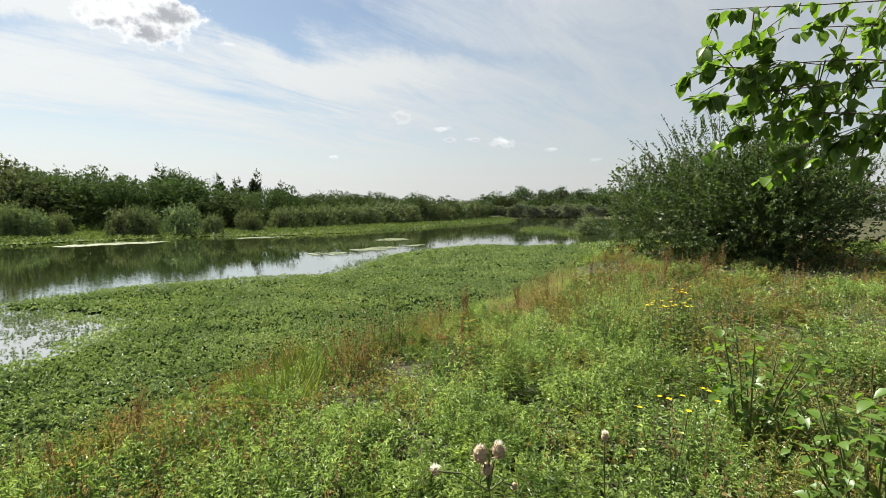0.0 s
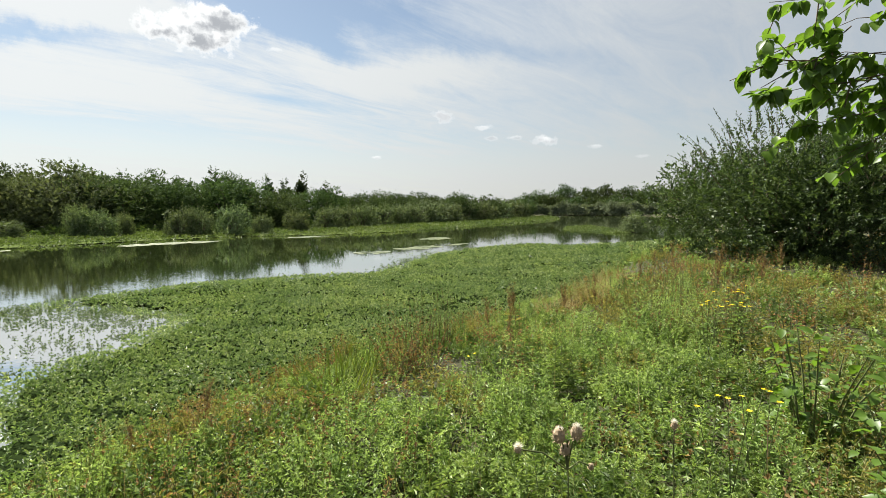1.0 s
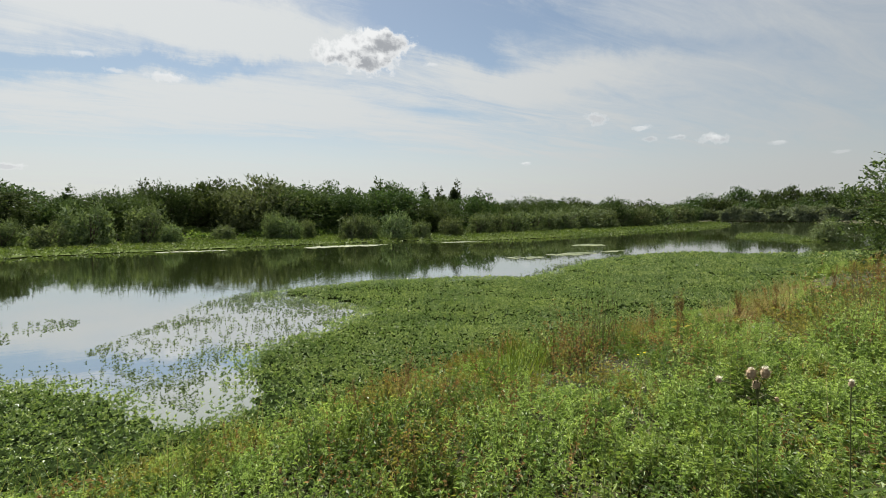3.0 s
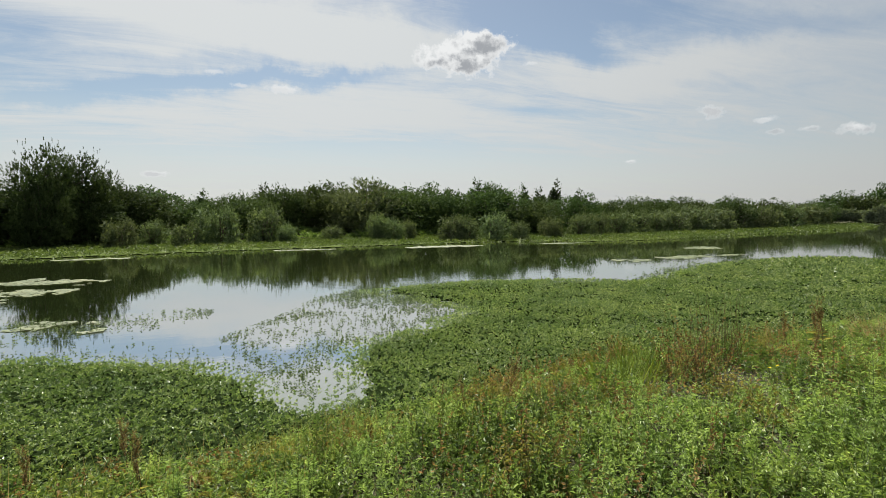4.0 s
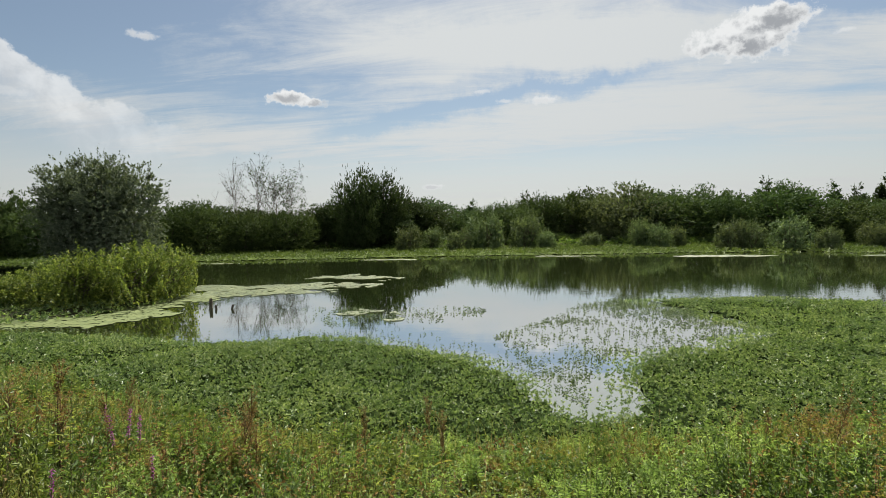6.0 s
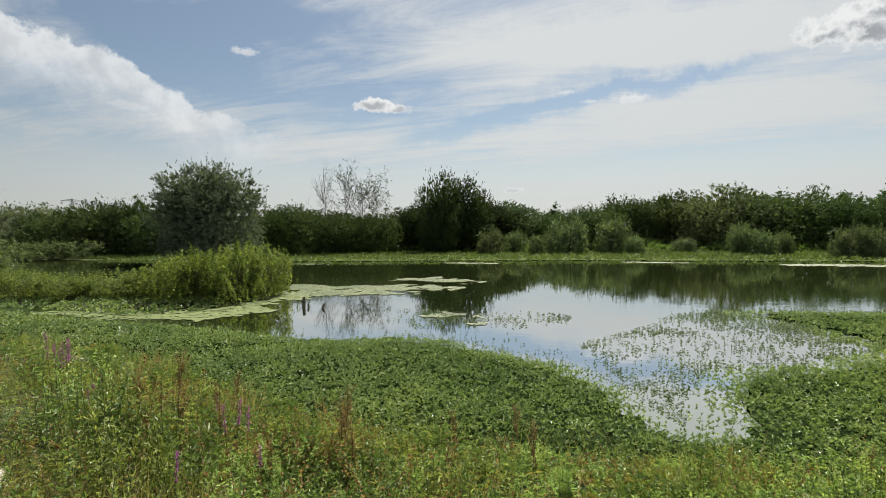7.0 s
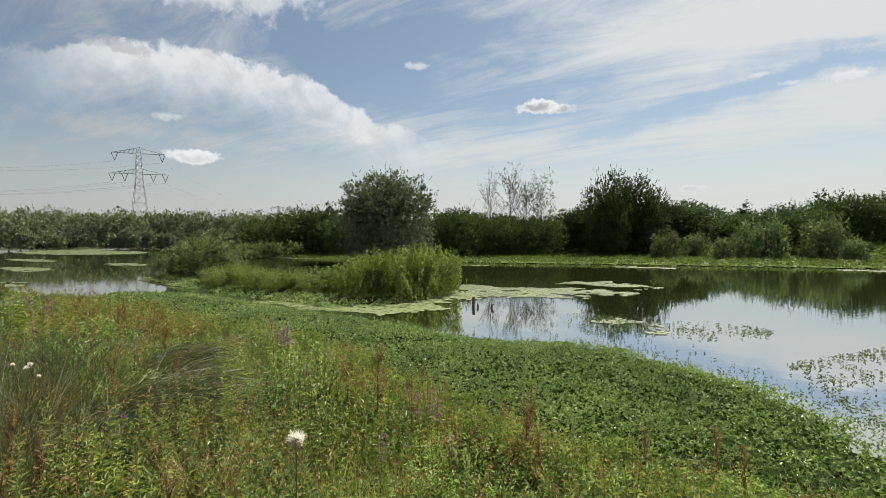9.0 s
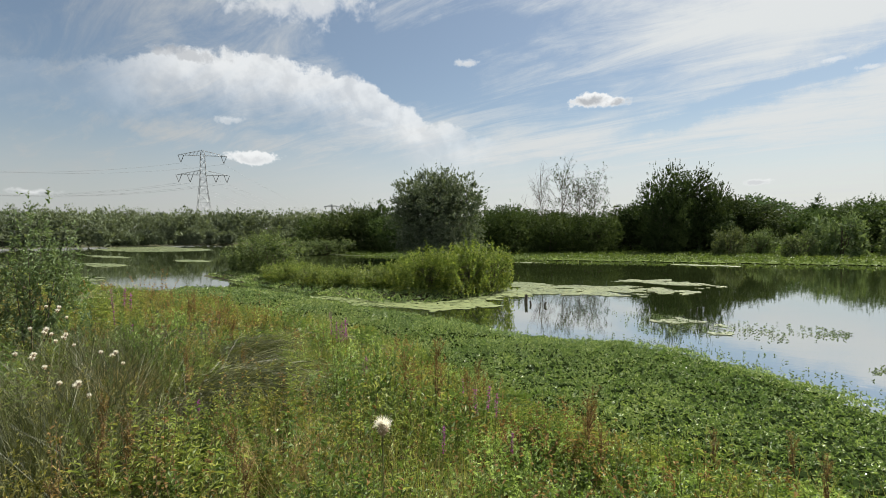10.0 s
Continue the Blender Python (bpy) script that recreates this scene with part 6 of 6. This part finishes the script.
def thistle(x, y, tip, heads, label, seed, base_leaves=9):
    """A seeding thistle: stem with side stems, spiny leaves, brown heads, some burst into down."""
    r = np.random.default_rng(seed)
    z = float(stand(np.array([x]), np.array([y]))[0])
    h = tip - z
    thing = tagged(empty("thistle", pose(x, y, z - 0.02)), label, "thistle", "thistles of the bank")
    t = np.linspace(0, 1, 6)
    sv, sf = tubes(np.stack([0.04 * np.sin(2 * t), 0.03 * t, t * h], 1)[None], (0.0028 * (1 - 0.5 * t))[None], 6)
    part("stem", mesh_from("thistle_stem", sv, sf, STALK, smooth=True), thing)
    fork = np.array([0.04 * np.sin(2.0), 0.03, h * 0.99])
    for dx, dy, dz, size, burst in heads:
        c = fork + np.array([dx, dy, dz])
        v, f = tubes(np.stack([fork - [0, 0, 0.05], (fork + c) / 2 + [0, 0, -0.01], c])[None], np.array([[0.0018, 0.0015, 0.0022]]), 5)
        side = part("side_stem", mesh_from("side_stem", v, f, STALK, smooth=True), thing)
        bv, bf = ball(size, 1.25)
        k = 50
        d = unit(r.normal(size=(k, 3)))
        lv, lf = leaves(d * size * [0.95, 0.95, 1.15], d + [0, 0, 0.5], np.full(k, size * 0.55), np.full(k, size * 0.22), 0.1, 0, r)
        v, f, _ = join((bv + c, bf), (lv + c, lf))
        head = tagged(part("flower_head", mesh_from("flower_head", v, f, BRACT), side), kind="stuff")
        if burst:
            dv, df = tuft_of_down(r, c + [0, 0, size * 0.6], size * burst, 600, 0.9 if burst > 1.5 else 2.4)
            tagged(part("down", mesh_from("down", dv, df, DOWN), side), "pale fluffy thistle down", kind="stuff")
    m = base_leaves
    a, zz = r.uniform(0, 6.28, m), r.uniform(0.05, 0.8, m) * h
    o = np.stack([0 * a, 0 * a, zz], 1)
    gv, gf = blades(o, o + np.stack([np.cos(a), np.sin(a), r.uniform(0.1, 0.6, m)], 1) * r.uniform(0.08, 0.16, (m, 1)), np.full(m, 0.010), 0.03, r, 4)
    tagged(part("foliage", mesh_from("thistle_leaves", gv, gf, HERB_DARK), thing), kind="stuff")


thistle(1.69, 0.72, 1.85, [(-0.010, 0.014, 0.022, 0.0135, 0.9), (0.014, -0.012, 0.027, 0.0125, 1.15), (0.004, 0.006, -0.010, 0.011, 0), (-0.078, 0.068, 0.0, 0.007, 1.7), (0.045, -0.03, -0.05, 0.006, 0)],
        "seeding thistle with brown heads and white down", 601)
thistle(2.03, 0.62, 1.78, [(0.0, 0.0, 0.03, 0.008, 1.5)], "thin thistle with one small white head", 602, 6)
thistle(-1.345, 0.65, 1.845, [(0.0, 0.0, 0.035, 0.012, 2.0)], "thistle with a large fluffy cream-white seed head", 603, 8)
for k, (x, y, tip) in enumerate([(-5.6, 0.75, 1.35), (-6.2, 0.95, 1.45), (-6.7, 1.2, 1.3), (-5.0, 0.9, 1.2), (-7.4, 1.3, 1.5), (-5.9, 1.4, 1.2)]):
    thistle(x, y, tip, [(0.05, 0.02, 0.03, 0.012, 2.2), (-0.08, 0.03, -0.02, 0.012, 2.4), (0.02, -0.09, 0.05, 0.011, 1.9), (-0.03, 0.1, -0.1, 0.011, 2.0)], "creeping thistle with several tufts of white down", 610 + k)

SAPLING = kind(170, 3.0, 1.9, 300, 16, 0.080, WILLOW_GREY, 0.04, upright=0.75, bottom=0.0, stems=6, lobes=7, shoot=0.22, ragged=0.2, fine=True)
plant(SAPLING, "poplar_sapling", -9.6, 1.5, 2.35, 1.5, "thin grey-green poplar sapling among the weeds", "sapling", turn=0.7)
plant(SAPLING, "poplar_sapling", -10.6, 0.9, 2.0, 2.0, "thin grey-green poplar sapling among the weeds", "sapling", turn=2.7)


def stump(name, x, y, lean, height, radius, label, seed):
    """A broken post or stub in the water, with a splintered top."""
    r = np.random.default_rng(seed)
    n, s = 7, 9
    t = np.linspace(0, 1, n)
    a = np.arange(s) * 2 * np.pi / s
    rad = radius * (1 + 0.12 * np.sin(3 * a)[None] + 0.08 * r.normal(size=(n, s))) * (1.15 - 0.35 * t)[:, None]
    z = np.repeat((t * (height + 0.35) - 0.35)[:, None], s, 1)
    z[-1] += r.uniform(-0.25, 0.2, s) * height * 0.5
    v = np.stack([rad * np.cos(a) + lean[0] * t[:, None], rad * np.sin(a) + lean[1] * t[:, None], z], -1).reshape(-1, 3)
    v = np.concatenate([v, [[lean[0], lean[1], height * 0.82]]])
    i, j = np.arange(n - 1)[:, None] * s, np.arange(s)[None]
    f = np.stack([i + j, i + (j + 1) % s, i + s + (j + 1) % s, i + s + j], -1).reshape(-1, 4)
    cap = np.stack([(n - 1) * s + np.arange(s), (n - 1) * s + (np.arange(s) + 1) % s, np.full(s, n * s)], 1)
    ob = new(name, mesh_from(name, v, [f, cap], DEAD_WOOD))
    ob.matrix_basis = pose(x, y, 0)
    return tagged(ob, label, "stump")


stump("wooden_stump", -8.96, 13.66, (0.03, 0.02), 0.27, 0.055, "dark broken wooden post standing in the water", 701)
stump("wooden_stump", -8.34, 13.54, (0.16, 0.05), 0.13, 0.04, "short leaning dead stub in the water", 702)
stump("wooden_stump", -8.59, 13.49, (-0.10, 0.03), 0.12, 0.035, "short dead stub in the water", 703)


def bare_tree(x, y, height, width, leafed, seed, label):
    """A thin half-dead tree: fine upright branches against the sky, few leaves."""
    r = np.random.default_rng(seed)
    thing = tagged(empty("bare_tree", pose(x, y, 0.3)), label, "tree")
    t = np.linspace(0, 1, 7)
    v, f = tubes(np.stack([0.15 * np.sin(3 * t), 0.1 * np.sin(5 * t), t * height - 0.2], 1)[None], (0.05 * (1 - 0.9 * t) + 0.005)[None], 6)
    part("trunk", mesh_from("trunk", v, f, BARK, smooth=True), thing)
    k = 26
    a, z0 = r.uniform(0, 6.28, k), r.uniform(0.35, 0.85, k) * height
    reach = width * 0.5 * r.uniform(0.4, 1.0, k) * (1.25 - z0 / height)
    tt = np.linspace(0, 1, 5)
    p = np.stack([np.cos(a)[:, None] * reach[:, None] * tt ** 0.7, np.sin(a)[:, None] * reach[:, None] * tt ** 0.7, z0[:, None] + (height * 0.34 * r.uniform(0.6, 1, (k, 1))) * tt], -1)
    pieces = [tubes(p, np.broadcast_to(0.018 * (1 - 0.75 * tt), (k, 5)), 4)]
    o = p[r.integers(0, k, 260), r.integers(1, 5, 260)]
    e = o + unit(r.normal(0, 0.8, (260, 3)) + [0, 0, 0.6]) * r.uniform(0.4, 1.1, (260, 1))
    pieces.append(tubes(np.stack([o, e], 1), np.broadcast_to([0.009, 0.004], (260, 2)), 3))
    v, f, _ = join(*pieces)
    tagged(part("branch_tangle", mesh_from("branches", v, f, BARK), thing), kind="stuff")
    if leafed:
        n = r.integers(0, 260, leafed)
        at = o[n] + (e - o)[n] * r.uniform(0.2, 1.1, (leafed, 1)) + r.normal(0, 0.06, (leafed, 3))
        v, f = leaves(at, r.normal(0, 1, at.shape), r.uniform(0.12, 0.24, leafed), r.uniform(0.07, 0.12, leafed), 0.2, 0.1, r)
        part("crown", mesh_from("crown", v, f, POPLAR), thing)


x, y = polar(-30.4, 55)
bare_tree(x, y, 8.2, 5.6, 0, 801, "bare dead grey tree above the thicket")
for az, d, h, n in [(-28.2, 56, 8.0, 500), (-26.4, 57, 8.2, 420), (-24.8, 57, 7.4, 700)]:
    x, y = polar(az, d)
    bare_tree(x, y, h, 6.0, n, int(820 + az), "thin half-bare tree above the thicket")

# ---- pylons and lines ----


def bar(a, b, w):
    return tubes(np.array([[a, b]], float), np.array([[w, w]]), 4)


def pylon(x, y, turn, height, label, thick=0.085):
    """A lattice pylon with two crossarms, V-shaped insulator strings under each."""
    thing = tagged(empty("power_pylon", pose(x, y, 0.3, 0, 0, turn)), label, "pylon", "power line")
    low, mid, top = 4.6, 1.5, 0.55
    levels = [0, 7, 13, 18, 22.5, 26, 29.2, 32.2, 35.4, 38.6, 41.6, 44]
    half = np.interp(levels, [0, 29, 41, 44], [low, mid, 1.0, top]) / 1.0
    levels = [v * height / 44 for v in levels]
    pieces = []
    for k in range(len(levels) - 1):
        z0, z1, h0, h1 = levels[k], levels[k + 1], half[k], half[k + 1]
        c0 = [(-h0, -h0, z0), (h0, -h0, z0), (h0, h0, z0), (-h0, h0, z0)]
        c1 = [(-h1, -h1, z1), (h1, -h1, z1), (h1, h1, z1), (-h1, h1, z1)]
        for j in range(4):
            pieces.append(bar(c0[j], c1[j], thick))
            pieces.append(bar(c0[j], c1[(j + 1) % 4], thick * 0.6))
            pieces.append(bar(c0[(j + 1) % 4], c1[j], thick * 0.6))
            pieces.append(bar(c1[j], c1[(j + 1) % 4], thick * 0.6))
    v, f, _ = join(*pieces)
    part("tower", mesh_from("tower", v, f, STEEL), thing)
    for z, reach, strings in ((31.6 * height / 44, 11.8, (11.0, 5.9)), (41.2 * height / 44, 11.2, (9.8,))):
        pieces = []
        for s in (-1, 1):
            for yy in (-1.0, 1.0):
                pieces += [bar((s * 1.2, yy, z), (s * reach, 0, z), thick), bar((s * 1.0, yy, z + 2.4), (s * reach, 0, z), thick * 0.8)]
                for k in range(1, 6):
                    q = k / 6
                    pieces.append(bar((s * (1.2 + (reach - 1.2) * q), yy * (1 - q), z), (s * (1.0 + (reach - 1.0) * (q - 0.08)), yy * (1 - q), z + 2.4 * (1 - q + 0.08)), thick * 0.6))
        v, f, _ = join(*pieces)
        arm = part("crossarm", mesh_from("crossarm", v, f, STEEL), thing)
        for sx in strings:
            for s in (-1, 1):
                v, f, _ = join(bar((s * sx - 1.3, 0, z), (s * sx, 0, z - 3.6), 0.13), bar((s * sx + 1.3, 0, z), (s * sx, 0, z - 3.6), 0.13))
                part("insulator", mesh_from("insulator", v, f, GLASSY), arm)
    return thing


PX, PY = polar(-66.1, 283)
pylon(PX, PY, 60, 44.5, "grey lattice power pylon with two crossarms behind the wood")
QX, QY = polar(-53.2, 760)
pylon(QX, QY, 50, 44, "distant grey lattice power pylon", 0.3)


def wires(ax, ay, bx, by, turn_a, turn_b, label):
    """Conductors that sag from one pylon to the next."""
    t = np.linspace(0, 1, 25)
    for off, z in [(11.0, 28.2), (5.9, 28.2), (-5.9, 28.2), (-11.0, 28.2), (9.8, 38.0), (-9.8, 38.0)]:
        a = np.array([ax + off * math.cos(radians(turn_a)), ay + off * math.sin(radians(turn_a)), z])
        b = np.array([bx + off * math.cos(radians(turn_b)), by + off * math.sin(radians(turn_b)), z])
        p = a + (b - a) * t[:, None] - np.array([0, 0, 9.0]) * (4 * t * (1 - t))[:, None]
        v, f = tubes(p[None], np.full((1, 25), 0.035), 4)
        tagged(new("power_line", mesh_from("power_line", v, f, WIRE, smooth=True)), label, "cable", "power line")


wires(PX, PY, QX, QY, 60, 50, "thin sagging power line between two pylons")
RX, RY = polar(-100, 300)
wires(PX, PY, RX, RY, 60, 60, "thin sagging power line leaving a pylon")
